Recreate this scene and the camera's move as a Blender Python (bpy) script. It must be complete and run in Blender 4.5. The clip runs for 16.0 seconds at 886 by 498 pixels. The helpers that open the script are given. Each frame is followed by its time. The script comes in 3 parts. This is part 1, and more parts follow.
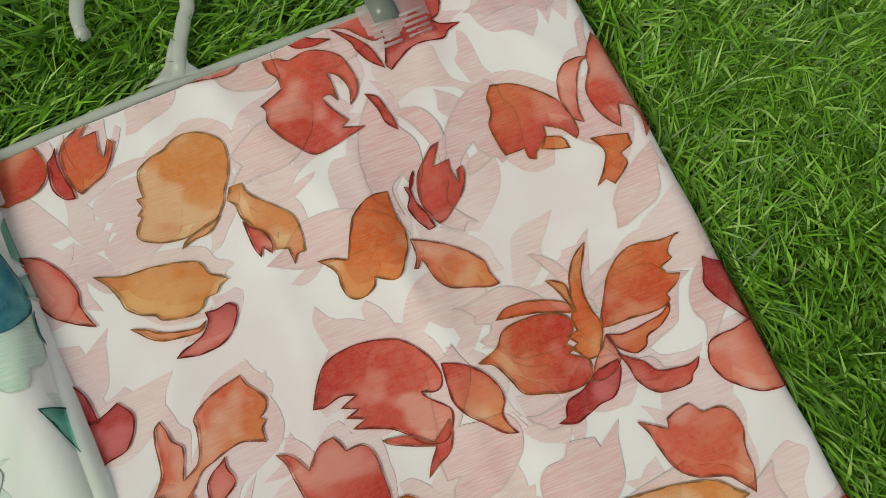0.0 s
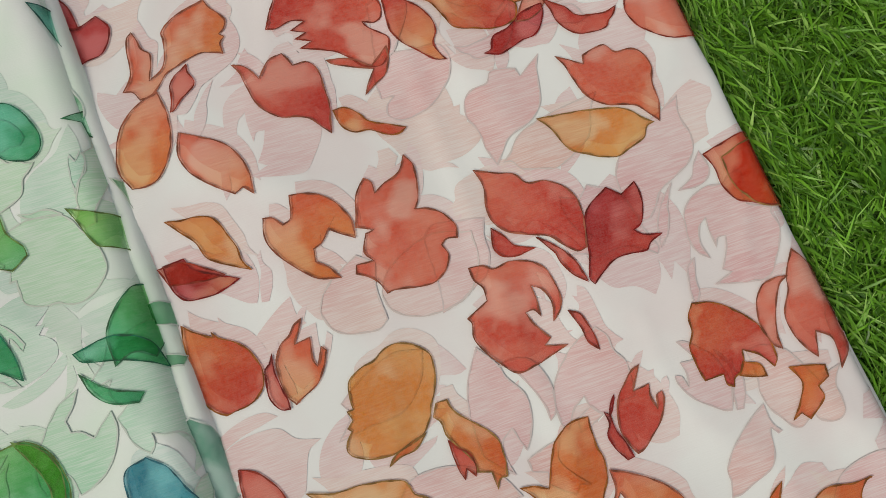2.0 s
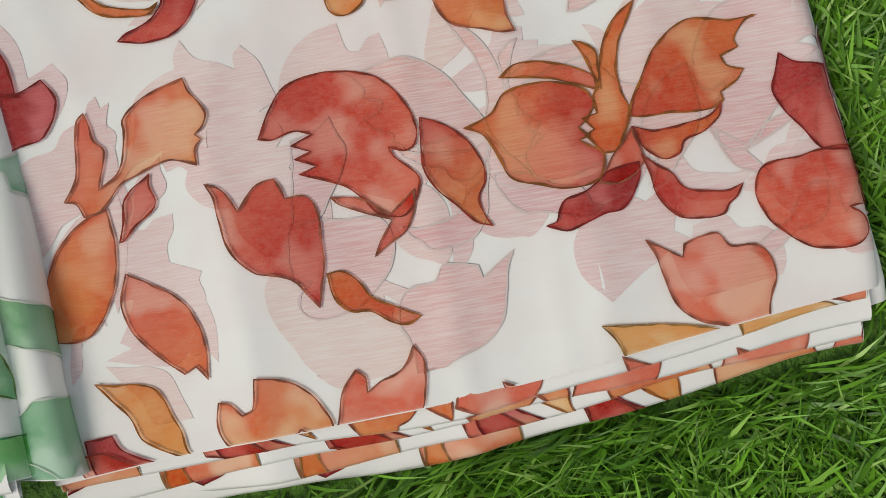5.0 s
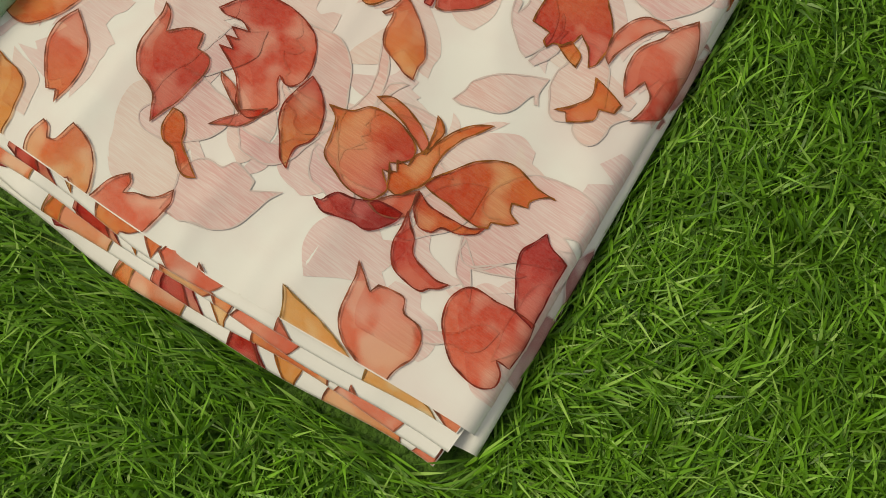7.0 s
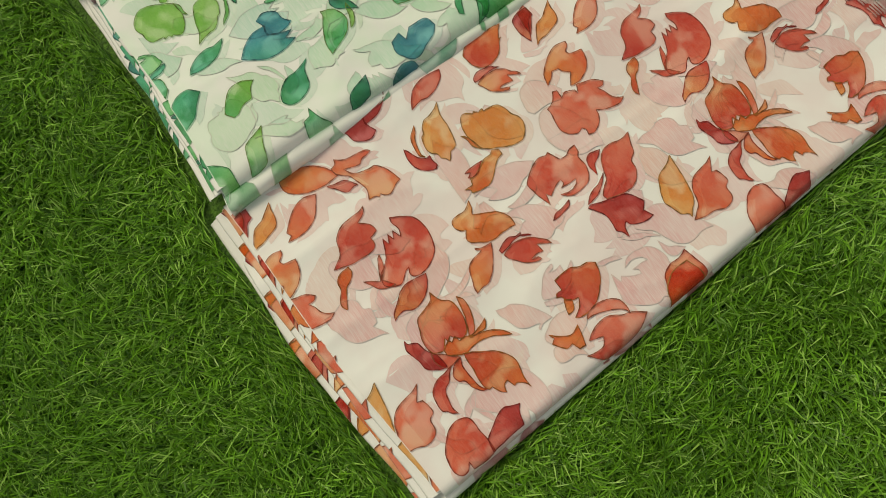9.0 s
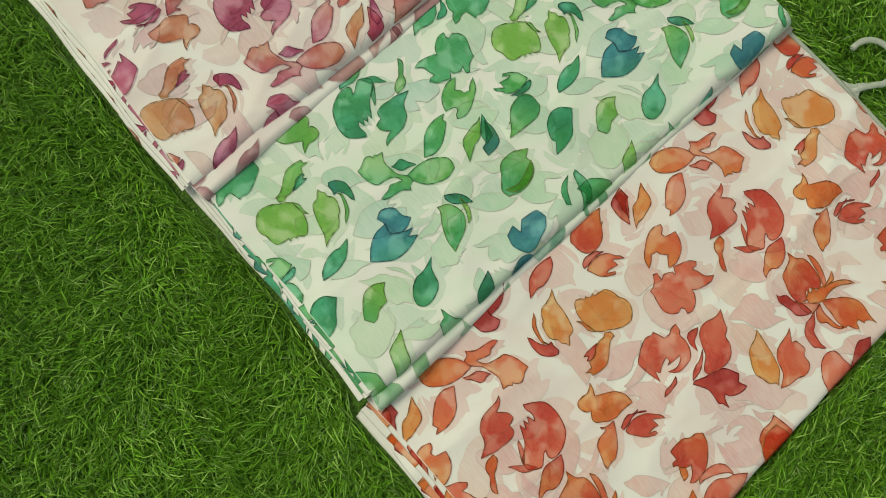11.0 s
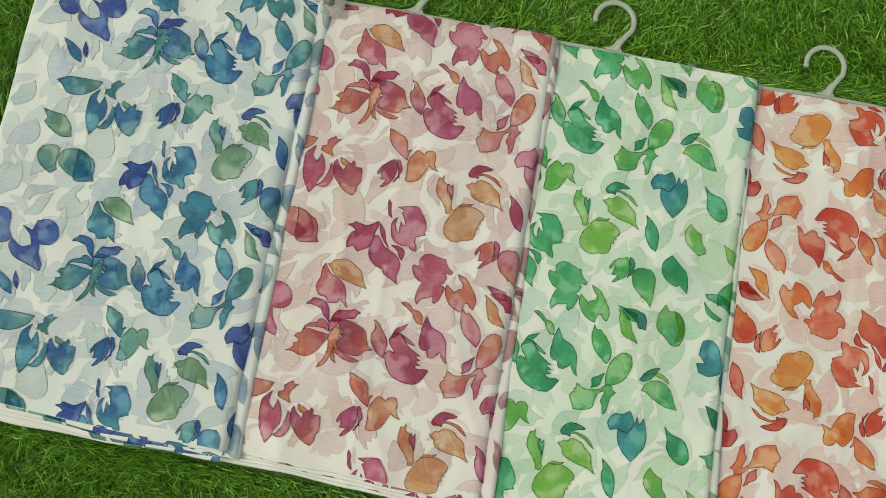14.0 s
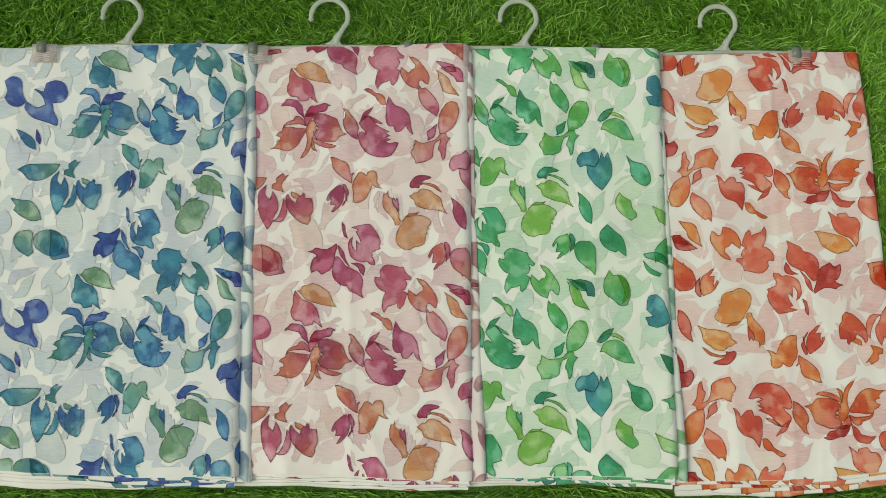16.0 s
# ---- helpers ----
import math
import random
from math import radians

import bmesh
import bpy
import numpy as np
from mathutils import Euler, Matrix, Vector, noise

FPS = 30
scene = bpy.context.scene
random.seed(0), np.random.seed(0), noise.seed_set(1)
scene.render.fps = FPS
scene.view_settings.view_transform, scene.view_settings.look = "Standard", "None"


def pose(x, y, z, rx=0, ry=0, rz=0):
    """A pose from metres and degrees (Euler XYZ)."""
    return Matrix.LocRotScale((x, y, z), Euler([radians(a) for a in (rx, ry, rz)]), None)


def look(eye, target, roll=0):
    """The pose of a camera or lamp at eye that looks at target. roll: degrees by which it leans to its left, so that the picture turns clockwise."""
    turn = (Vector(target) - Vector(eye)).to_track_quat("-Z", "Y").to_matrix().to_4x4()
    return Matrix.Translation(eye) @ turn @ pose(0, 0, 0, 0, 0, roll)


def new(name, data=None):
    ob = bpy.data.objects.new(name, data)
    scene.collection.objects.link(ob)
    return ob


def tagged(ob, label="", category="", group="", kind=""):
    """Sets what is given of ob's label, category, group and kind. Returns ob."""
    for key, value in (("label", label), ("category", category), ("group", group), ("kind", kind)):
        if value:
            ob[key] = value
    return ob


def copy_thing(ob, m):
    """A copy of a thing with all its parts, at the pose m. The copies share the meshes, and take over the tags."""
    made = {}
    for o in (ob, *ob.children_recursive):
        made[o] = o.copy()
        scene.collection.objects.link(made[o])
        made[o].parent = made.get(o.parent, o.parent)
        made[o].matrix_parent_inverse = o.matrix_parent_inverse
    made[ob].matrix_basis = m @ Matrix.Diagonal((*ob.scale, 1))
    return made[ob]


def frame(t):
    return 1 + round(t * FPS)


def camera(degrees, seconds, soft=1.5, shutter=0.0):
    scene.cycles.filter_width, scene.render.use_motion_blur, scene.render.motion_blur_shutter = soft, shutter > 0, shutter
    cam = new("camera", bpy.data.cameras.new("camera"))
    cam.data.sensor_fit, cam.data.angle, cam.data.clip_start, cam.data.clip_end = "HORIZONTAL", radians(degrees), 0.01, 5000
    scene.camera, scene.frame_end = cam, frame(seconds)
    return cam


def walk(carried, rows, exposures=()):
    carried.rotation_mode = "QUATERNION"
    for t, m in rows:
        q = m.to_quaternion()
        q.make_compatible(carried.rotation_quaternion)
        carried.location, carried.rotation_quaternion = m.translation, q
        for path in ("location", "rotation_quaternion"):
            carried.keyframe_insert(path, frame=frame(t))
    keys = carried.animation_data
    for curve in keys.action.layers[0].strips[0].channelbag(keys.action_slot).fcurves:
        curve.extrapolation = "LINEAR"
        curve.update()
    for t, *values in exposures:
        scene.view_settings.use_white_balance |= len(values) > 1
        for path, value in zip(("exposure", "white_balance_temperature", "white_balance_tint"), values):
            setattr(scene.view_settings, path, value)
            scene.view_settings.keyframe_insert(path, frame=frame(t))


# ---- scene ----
from mathutils.geometry import delaunay_2d_cdt

cam = camera(58.0, 16.0, soft=0.9)
# seconds, x, y, z, then degrees about x, y and z: unturned the camera looks straight down with +y upward in the picture
ROWS = [
    (0, 0.3459, 0.4225, 0.3691, 9.71, -5.17, -21.38),
    (0.5, 0.3497, 0.3880, 0.3956, 9.04, -5.55, -21.04),
    (1, 0.3351, 0.3332, 0.4108, 9.97, -4.84, -20.02),
    (1.5, 0.3231, 0.2822, 0.4025, 10.04, -4.36, -19.89),
    (2, 0.3295, 0.2468, 0.3872, 8.81, -3.13, -18.83),
    (2.5, 0.3518, 0.2240, 0.3719, 5.65, -2.33, -18.06),
    (3, 0.3702, 0.1865, 0.3573, 3.59, -1.91, -17.40),
    (3.5, 0.3849, 0.1127, 0.3314, 7.94, 0.98, -15.46),
    (4, 0.3889, 0.0926, 0.3125, 6.38, 0.53, -14.01),
    (4.5, 0.3903, 0.0756, 0.2991, 4.42, 0.85, -11.80),
    (5, 0.3979, 0.0597, 0.3004, 2.10, 0.34, -9.19),
    (5.2, 0.3995, 0.0445, 0.3014, 2.18, -0.43, -6.53),
    (7.3, 0.5494, 0.0221, 0.3834, 14.74, -0.37, 45.48),
    (7.5, 0.5493, 0.0544, 0.4257, 12.47, 0.49, 51.02),
    (8, 0.5618, 0.0655, 0.5216, 13.61, 0.57, 55.34),
    (8.5, 0.5463, 0.0609, 0.5953, 14.09, 1.10, 55.80),
    (9, 0.5561, 0.0603, 0.6456, 16.40, 2.61, 55.90),
    (9.2, 0.5629, 0.0596, 0.6560, 17.50, 3.29, 56.08),
    (11.3, 0.1681, 0.0488, 0.7958, 5.45, -4.34, 48.57),
    (11.5, 0.1385, 0.0635, 0.8085, 4.55, -4.36, 46.91),
    (12, 0.0433, 0.0688, 0.8251, 5.40, -4.93, 45.12),
    (12.5, -0.0468, 0.0653, 0.8561, 7.26, -4.09, 33.45),
    (13, -0.0970, 0.0847, 0.8991, 8.91, -4.12, 25.68),
    (13.5, -0.1198, 0.1270, 0.9214, 8.15, -3.96, 18.85),
    (14, -0.1359, 0.1479, 0.9581, 7.84, -3.02, 12.44),
    (14.5, -0.1358, 0.1776, 0.9865, 7.43, -1.73, 6.62),
    (15, -0.1227, 0.1965, 1.0188, 6.82, -1.84, 3.50),
    (15.5, -0.1047, 0.1880, 1.0434, 6.53, -1.99, 2.49),
    (16, -0.0975, 0.1786, 1.0473, 6.56, -2.33, 1.75),
]

EXPOSURES = [
    (0.0, -0.12, 7200, 4),
    (3.5, -0.18, 6900, 7),
    (5.2, -0.08, 6900, 7),
    (7.3, -0.10, 8600, 2),
    (9.2, -0.12, 8400, -1),
    (11.3, -0.10, 8000, -7),
    (13.0, -0.10, 7700, -7),
    (16.0, -0.10, 7500, -4),
]
walk(cam, [(t, pose(x, y, z, rx, ry, rz)) for t, x, y, z, rx, ry, rz in ROWS], EXPOSURES)

# ---- light: a bright overcast sky with a very soft sun ----
world = bpy.data.worlds.new("sky")
scene.world = world
world.use_nodes = True
sky = world.node_tree.nodes.new("ShaderNodeTexSky")
sky.sky_type, sky.sun_disc, sky.sun_elevation, sky.sun_rotation = "NISHITA", False, radians(50), radians(-107)
cloud = world.node_tree.nodes.new("ShaderNodeMix")
cloud.data_type = "RGBA"
cloud.inputs[0].default_value = 0.65
cloud.inputs[7].default_value = (5.2, 5.3, 5.5, 1)
world.node_tree.links.new(sky.outputs[0], cloud.inputs[6])
world.node_tree.links.new(cloud.outputs[2], world.node_tree.nodes["Background"].inputs[0])
world.node_tree.nodes["Background"].inputs[1].default_value = 0.085
sun = new("sun", bpy.data.lights.new("sun", "SUN"))
sun.data.energy, sun.data.angle, sun.data.color = 2.0, radians(30), (1.0, 0.95, 0.88)
sun.matrix_world = look((-2.2, -0.7, 2.7), (0, 0, 0))


# ---- materials ----
class Nodes:
    """A small writer for node materials."""

    def __init__(self, name):
        self.m = bpy.data.materials.new(name)
        self.m.use_nodes = True
        self.t = self.m.node_tree
        self.out = self.t.nodes["Material Output"]
        self.bsdf = self.t.nodes["Principled BSDF"]

    def add(self, kind, **inputs):
        n = self.t.nodes.new("ShaderNode" + kind)
        for k, v in inputs.items():
            self.put(n, k.replace("_", " "), v)
        return n

    def put(self, n, key, v):
        slot = n.inputs[key] if not key.isdigit() else n.inputs[int(key)]
        if isinstance(v, bpy.types.NodeSocket):
            self.t.links.new(v, slot)
        else:
            slot.default_value = v

    def set(self, **inputs):
        for k, v in inputs.items():
            self.put(self.bsdf, k.replace("_", " "), v)

    def noise(self, scale, stretch=(1, 1, 1), detail=3.0, turn=0.0):
        co = self.add("TexCoord")
        mp = self.add("Mapping")
        self.put(mp, "Vector", co.outputs["Object"])
        mp.inputs["Scale"].default_value = stretch
        mp.inputs["Rotation"].default_value = (0, 0, radians(turn))
        n = self.add("TexNoise", Scale=scale, Detail=detail)
        self.put(n, "Vector", mp.outputs[0])
        return n.outputs[0]

    def ramp(self, value, low, high, a=(0, 0, 0, 1), b=(1, 1, 1, 1)):
        r = self.add("ValToRGB")
        r.color_ramp.elements[0].position, r.color_ramp.elements[1].position = low, high
        r.color_ramp.elements[0].color, r.color_ramp.elements[1].color = a, b
        self.put(r, "0", value)
        return r.outputs[0]

    def mix(self, fac, a, b, how="MIX"):
        n = self.t.nodes.new("ShaderNodeMix")
        n.data_type, n.blend_type = "RGBA", how
        self.put(n, "0", fac), self.put(n, "6", a), self.put(n, "7", b)
        return n.outputs[2]

    def math(self, how, a, b=0.0):
        n = self.t.nodes.new("ShaderNodeMath")
        n.operation = how
        self.put(n, "0", a), self.put(n, "1", b)
        return n.outputs[0]

    def bump(self, height, strength, distance):
        n = self.add("Bump", Strength=strength, Distance=distance, Height=height)
        self.put(self.bsdf, "Normal", n.outputs[0])

    def see_through(self, amount):
        """Lets part of the light straight through, as an open weave does."""
        clear = self.add("BsdfTransparent")
        n = self.add("MixShader")
        self.put(n, "0", amount), self.put(n, "1", self.bsdf.outputs[0]), self.put(n, "2", clear.outputs[0])
        self.t.links.new(n.outputs[0], self.out.inputs[0])


def cloth_material(name, colour, clear, veil=None):
    n = Nodes(name)
    slub = n.noise(60, (1.1, 32, 1), 4)
    weave = n.noise(900, (1, 1, 1), 1)
    large = n.noise(9, (1, 1, 1), 3)
    tint = n.mix(n.ramp(large, 0.35, 0.7), (*[c * 0.96 for c in colour], 1), (*colour, 1))
    if veil:
        tint = n.mix(n.ramp(n.noise(17, (1, 1, 1), 3), 0.42, 0.60), tint, (*veil, 1))
    n.set(Base_Color=n.mix(n.math("MULTIPLY", slub, 0.05), tint, (0.74, 0.74, 0.72, 1)), Roughness=0.72)
    n.set(Sheen_Weight=0.15, Sheen_Roughness=0.5, Specular_IOR_Level=0.25)
    n.bump(n.math("ADD", slub, n.math("MULTIPLY", weave, 0.5)), 0.12, 0.0005)
    if clear:
        n.see_through(n.math("MULTIPLY", n.ramp(slub, 0.3, 0.72), clear))
    return n.m


def print_material(name, ink, strength):
    """Dye on white cloth: mostly a colour filter over the weave, in part a covering ink; the tint's alpha runs from rim to middle."""
    n = Nodes(name)
    at = n.add("Attribute")
    at.attribute_name = "tint"
    wash, blot = n.noise(34, (1, 1, 1), 4), n.noise(30, (1, 1, 1), 1, 15)
    fine = n.noise(1300, (1, 1, 1), 2)
    slub = n.noise(60, (1.1, 32, 1), 4)
    pale = n.add("Gamma", Color=at.outputs["Color"], Gamma=0.52).outputs[0]
    deep = n.add("Gamma", Color=at.outputs["Color"], Gamma=1.7).outputs[0]
    c = n.mix(n.math("MULTIPLY", n.ramp(wash, 0.43, 0.57), 0.9), deep, at.outputs["Color"])
    c = n.mix(n.math("MULTIPLY", n.ramp(blot, 0.51, 0.555), 0.45), c, deep)
    c = n.mix(n.math("MULTIPLY", n.ramp(n.noise(38, (1, 1, 1), 2, 40), 0.50, 0.60), 0.9), c, pale)
    c = n.mix(n.math("MULTIPLY", n.ramp(n.noise(420, (1, 1, 1), 3), 0.35, 0.70), 0.22), c, pale)
    c = n.mix(n.math("MULTIPLY", n.ramp(at.outputs["Alpha"], 0.0, 0.55, (1, 1, 1, 1), (0, 0, 0, 1)), 0.45), c, deep)
    c = n.mix(n.math("MULTIPLY", n.ramp(fine, 0.35, 0.7), 0.10), c, (0.9, 0.85, 0.8, 1))
    n.set(Base_Color=c, Roughness=0.75, Specular_IOR_Level=0.15)
    n.bump(slub, 0.2, 0.0005)
    gamma = n.add("Gamma", Color=c, Gamma=0.5)
    film = n.add("BsdfTransparent", Color=n.mix(strength, (1, 1, 1, 1), gamma.outputs[0]))
    m = n.add("MixShader")
    n.put(m, "0", 1 - ink), n.put(m, "1", n.bsdf.outputs[0]), n.put(m, "2", film.outputs[0])
    n.t.links.new(m.outputs[0], n.out.inputs[0])
    return n.m


def under_material(name, strength):
    """Cloth with the dye of a lower layer pale behind the threads of the upper one."""
    n = Nodes(name)
    at = n.add("Attribute")
    at.attribute_name = "tint"
    slub, patch = n.noise(60, (1.6, 38, 1), 4), n.noise(22, (1, 1, 1), 3)
    level = n.math("MULTIPLY", n.ramp(slub, 0.40, 0.62, (1, 1, 1, 1), (0.60, 0.60, 0.60, 1)), strength)
    level = n.math("MULTIPLY", n.ramp(patch, 0.35, 0.65, (0.72, 0.72, 0.72, 1), (1, 1, 1, 1)), level)
    n.set(Base_Color=n.mix(level, (0.80, 0.80, 0.785, 1), at.outputs["Color"]), Roughness=0.75, Specular_IOR_Level=0.2, Sheen_Weight=0.1)
    n.bump(slub, 0.15, 0.0005)
    return n.m


def line_material(name, dark, strength):
    n = Nodes(name)
    at = n.add("Attribute")
    at.attribute_name = "tint"
    ink = n.mix(dark, at.outputs["Color"], (0.030, 0.018, 0.013, 1))
    ink = n.mix(n.math("MULTIPLY", n.ramp(n.noise(170), 0.40, 0.80), 0.45), ink, at.outputs["Color"])
    n.set(Base_Color=n.mix(strength, (0.85, 0.82, 0.80, 1), ink), Roughness=0.8, Specular_IOR_Level=0.1)
    return n.m


SHEER = {
    "orange": cloth_material("sheer white voile over red print", (0.815, 0.82, 0.81), 0.0, (0.77, 0.71, 0.71)),
    "green": cloth_material("sheer white voile over green print", (0.80, 0.82, 0.80), 0.0, (0.70, 0.81, 0.71)),
    "pink": cloth_material("sheer white voile over pink print", (0.82, 0.815, 0.81), 0.0, (0.80, 0.72, 0.72)),
    "blue": cloth_material("sheer white voile over blue print", (0.80, 0.82, 0.82), 0.0, (0.73, 0.78, 0.79)),
}
OPAQUE = cloth_material("folded white voile", (0.81, 0.81, 0.80), 0.0)
PRINT = print_material("watercolour print", 0.15, 0.90)
PRINT_UNDER = under_material("print of the next layer showing through", 0.88)
PRINT_DEEP = under_material("print of deeper layers showing through", 0.66)
LINE = line_material("printed outline", 0.84, 1.0)
LINE_UNDER = line_material("printed outline showing through", 0.50, 0.48)


def turf_material():
    n = Nodes("plastic turf blades")
    g = n.add("NewGeometry")
    rnd = g.outputs["Random Per Island"]
    c = n.mix(n.ramp(rnd, 0.0, 0.8), (0.034, 0.115, 0.008, 1), (0.19, 0.46, 0.034, 1))
    # highlights put into the colour: some blades, picked at random, much paler
    c = n.mix(n.ramp(rnd, 0.80, 0.97), c, (0.36, 0.60, 0.14, 1))
    c = n.mix(n.ramp(n.noise(7), 0.3, 0.75), n.mix(0.25, c, (0.07, 0.17, 0.015, 1)), c)
    n.set(Base_Color=c, Roughness=0.42, Specular_IOR_Level=0.4)
    return n.m


def backing_material():
    n = Nodes("turf backing")
    c = n.mix(n.ramp(n.noise(220, detail=5), 0.3, 0.7), (0.03, 0.085, 0.010, 1), (0.10, 0.24, 0.024, 1))
    n.set(Base_Color=c, Roughness=0.8)
    n.bump(n.noise(300, detail=4), 0.8, 0.006)
    return n.m


def plastic_material(name, colour, clear, rough):
    n = Nodes(name)
    n.set(Base_Color=n.mix(n.ramp(n.noise(120), 0.3, 0.7), (*[c * 0.9 for c in colour], 1), (*colour, 1)), Roughness=rough)
    n.set(Specular_IOR_Level=0.5)
    n.see_through(clear)
    return n.m


TURF, BACKING = turf_material(), backing_material()
CLEAR_PLASTIC = plastic_material("frosted clear plastic", (0.62, 0.68, 0.62), 0.42, 0.28)
CLIP_PLASTIC = plastic_material("grey clear plastic", (0.20, 0.24, 0.20), 0.12, 0.25)
PAD_PLASTIC = plastic_material("ribbed clear plastic", (0.80, 0.74, 0.72), 0.62, 0.35)


# ---- helpers ----
def mesh_object(name, verts, faces, materials, smooth=True, slots=None):
    me = bpy.data.meshes.new(name)
    me.from_pydata([tuple(v) for v in verts], [], faces)
    for m in materials:
        me.materials.append(m)
    if slots is not None:
        me.polygons.foreach_set("material_index", slots)
    me.polygons.foreach_set("use_smooth", [smooth] * len(me.polygons))
    me.update()
    return new(name, me)


def under(ob, parent, label=""):
    ob.parent = parent
    if label:
        ob["label"] = label
    return ob


def part(name, bm, material, parent, label=""):
    me = bpy.data.meshes.new(name)
    bm.to_mesh(me)
    bm.free()
    me.materials.append(material)
    me.polygons.foreach_set("use_smooth", [True] * len(me.polygons))
    return under(new(name, me), parent, label)


def lerp(a, b, s):
    return a + (b - a) * s


# ---- turf ----
def backing_sheet():
    n, half = 40, 30.0
    k = np.linspace(-1, 1, n + 1)
    k = np.sign(k) * np.abs(k) ** 3 * half
    verts = [(x, y, 0.0) for y in k for x in k]
    faces = [(j * (n + 1) + i, j * (n + 1) + i + 1, (j + 1) * (n + 1) + i + 1, (j + 1) * (n + 1) + i) for j in range(n) for i in range(n)]
    return tagged(mesh_object("ground", verts, faces, [BACKING]), "dark green backing of the artificial turf", "ground", kind="structure")


def turf_blades(count, x0, x1, y0, y1, hole, seed):
    """Blades of plastic turf that lean in tufts; none grow under the middle of the cloths."""
    rng = np.random.default_rng(seed)
    per = 7
    tufts = count // per
    tx, ty = rng.uniform(x0, x1, tufts), rng.uniform(y0, y1, tufts)
    keep = ~hole(tx, ty, -0.004)
    tx, ty = tx[keep], ty[keep]
    lean = 2.2 + 2.4 * np.sin(tx * 9.0 + 1.7 * np.sin(ty * 7.0)) + 1.5 * np.sin(ty * 13.0 + tx * 5.0)
    x, y = np.repeat(tx, per) + rng.normal(0, 0.0035, tx.size * per), np.repeat(ty, per) + rng.normal(0, 0.0035, tx.size * per)
    way = np.repeat(lean, per) + rng.normal(0, 1.1, x.size)
    reach = 0.029
    for turn in (1.1, 1.1, 1.1, 1.1, 1.1):
        way = np.where(hole(x + reach * np.cos(way), y + reach * np.sin(way), -0.001), way + turn, way)
    inside = hole(x, y, 0.001) | hole(x + reach * np.cos(way), y + reach * np.sin(way), 0.001)
    x, y, way = x[~inside], y[~inside], way[~inside]
    n = x.size
    length, tilt = rng.uniform(0.017, 0.034, n), rng.uniform(0.80, 1.5, n)
    wide = rng.uniform(0.00034, 0.00070, n)
    dx, dy = np.cos(way), np.sin(way)
    sx, sy = -dy * wide, dx * wide
    up1, out1 = 0.55 * length * np.cos(tilt * 0.8), 0.55 * length * np.sin(tilt * 0.8)
    up2, out2 = up1 + 0.45 * length * np.cos(tilt * 1.25), out1 + 0.45 * length * np.sin(tilt * 1.25)
    co = np.empty((n, 5, 3))
    co[:, 0] = np.stack([x - sx, y - sy, np.zeros(n)], 1)
    co[:, 1] = np.stack([x + sx, y + sy, np.zeros(n)], 1)
    twist = rng.normal(0, 0.0006, n)
    co[:, 2] = np.stack([x + out1 * dx + sx, y + out1 * dy + sy, up1 + twist], 1)
    co[:, 3] = np.stack([x + out1 * dx - sx, y + out1 * dy - sy, up1 - twist], 1)
    co[:, 4] = np.stack([x + out2 * dx, y + out2 * dy, np.maximum(up2, 0.002)], 1)
    base = (np.arange(n) * 5)[:, None]
    loops = np.concatenate([base + [0, 1, 2, 3], base + [3, 2, 4]], 1).ravel()
    me = bpy.data.meshes.new("turf_blades")
    me.vertices.add(n * 5)
    me.vertices.foreach_set("co", co.ravel())
    me.loops.add(loops.size)
    me.loops.foreach_set("vertex_index", loops.astype(np.int32))
    me.polygons.add(n * 2)
    start = (np.arange(n) * 7)[:, None] + [0, 4]
    me.polygons.foreach_set("loop_start", start.ravel().astype(np.int32))
    me.update(calc_edges=True)
    me.validate()
    me.materials.append(TURF)
    return tagged(new("turf_blades", me), "green plastic artificial turf blades, combed in tufts", "artificial grass", kind="stuff")


backing_sheet()


def covered(x, y, grow):
    """Whether plan points lie under the cloths, whose outline may be grown or shrunk."""
    front = np.interp(x, [-0.67, -0.30, -0.02, 0.10, 0.23, 0.24, 0.40, 0.55], [-0.020, -0.012, -0.010, 0.001, 0.001, -0.013, -0.002, 0.010])
    back = np.interp(x, [-0.67, -0.32, -0.03, 0.22, 0.50], [0.540, 0.561, 0.572, 0.577, 0.592])
    t = y / 0.58
    return (x > lerp(-0.650, -0.669, t) - grow) & (x < lerp(0.554, 0.502, t) + grow) & (y > front - grow) & (y < back + grow)


turf_blades(430000, -0.80, 0.86, -0.42, 0.82, covered, 3)


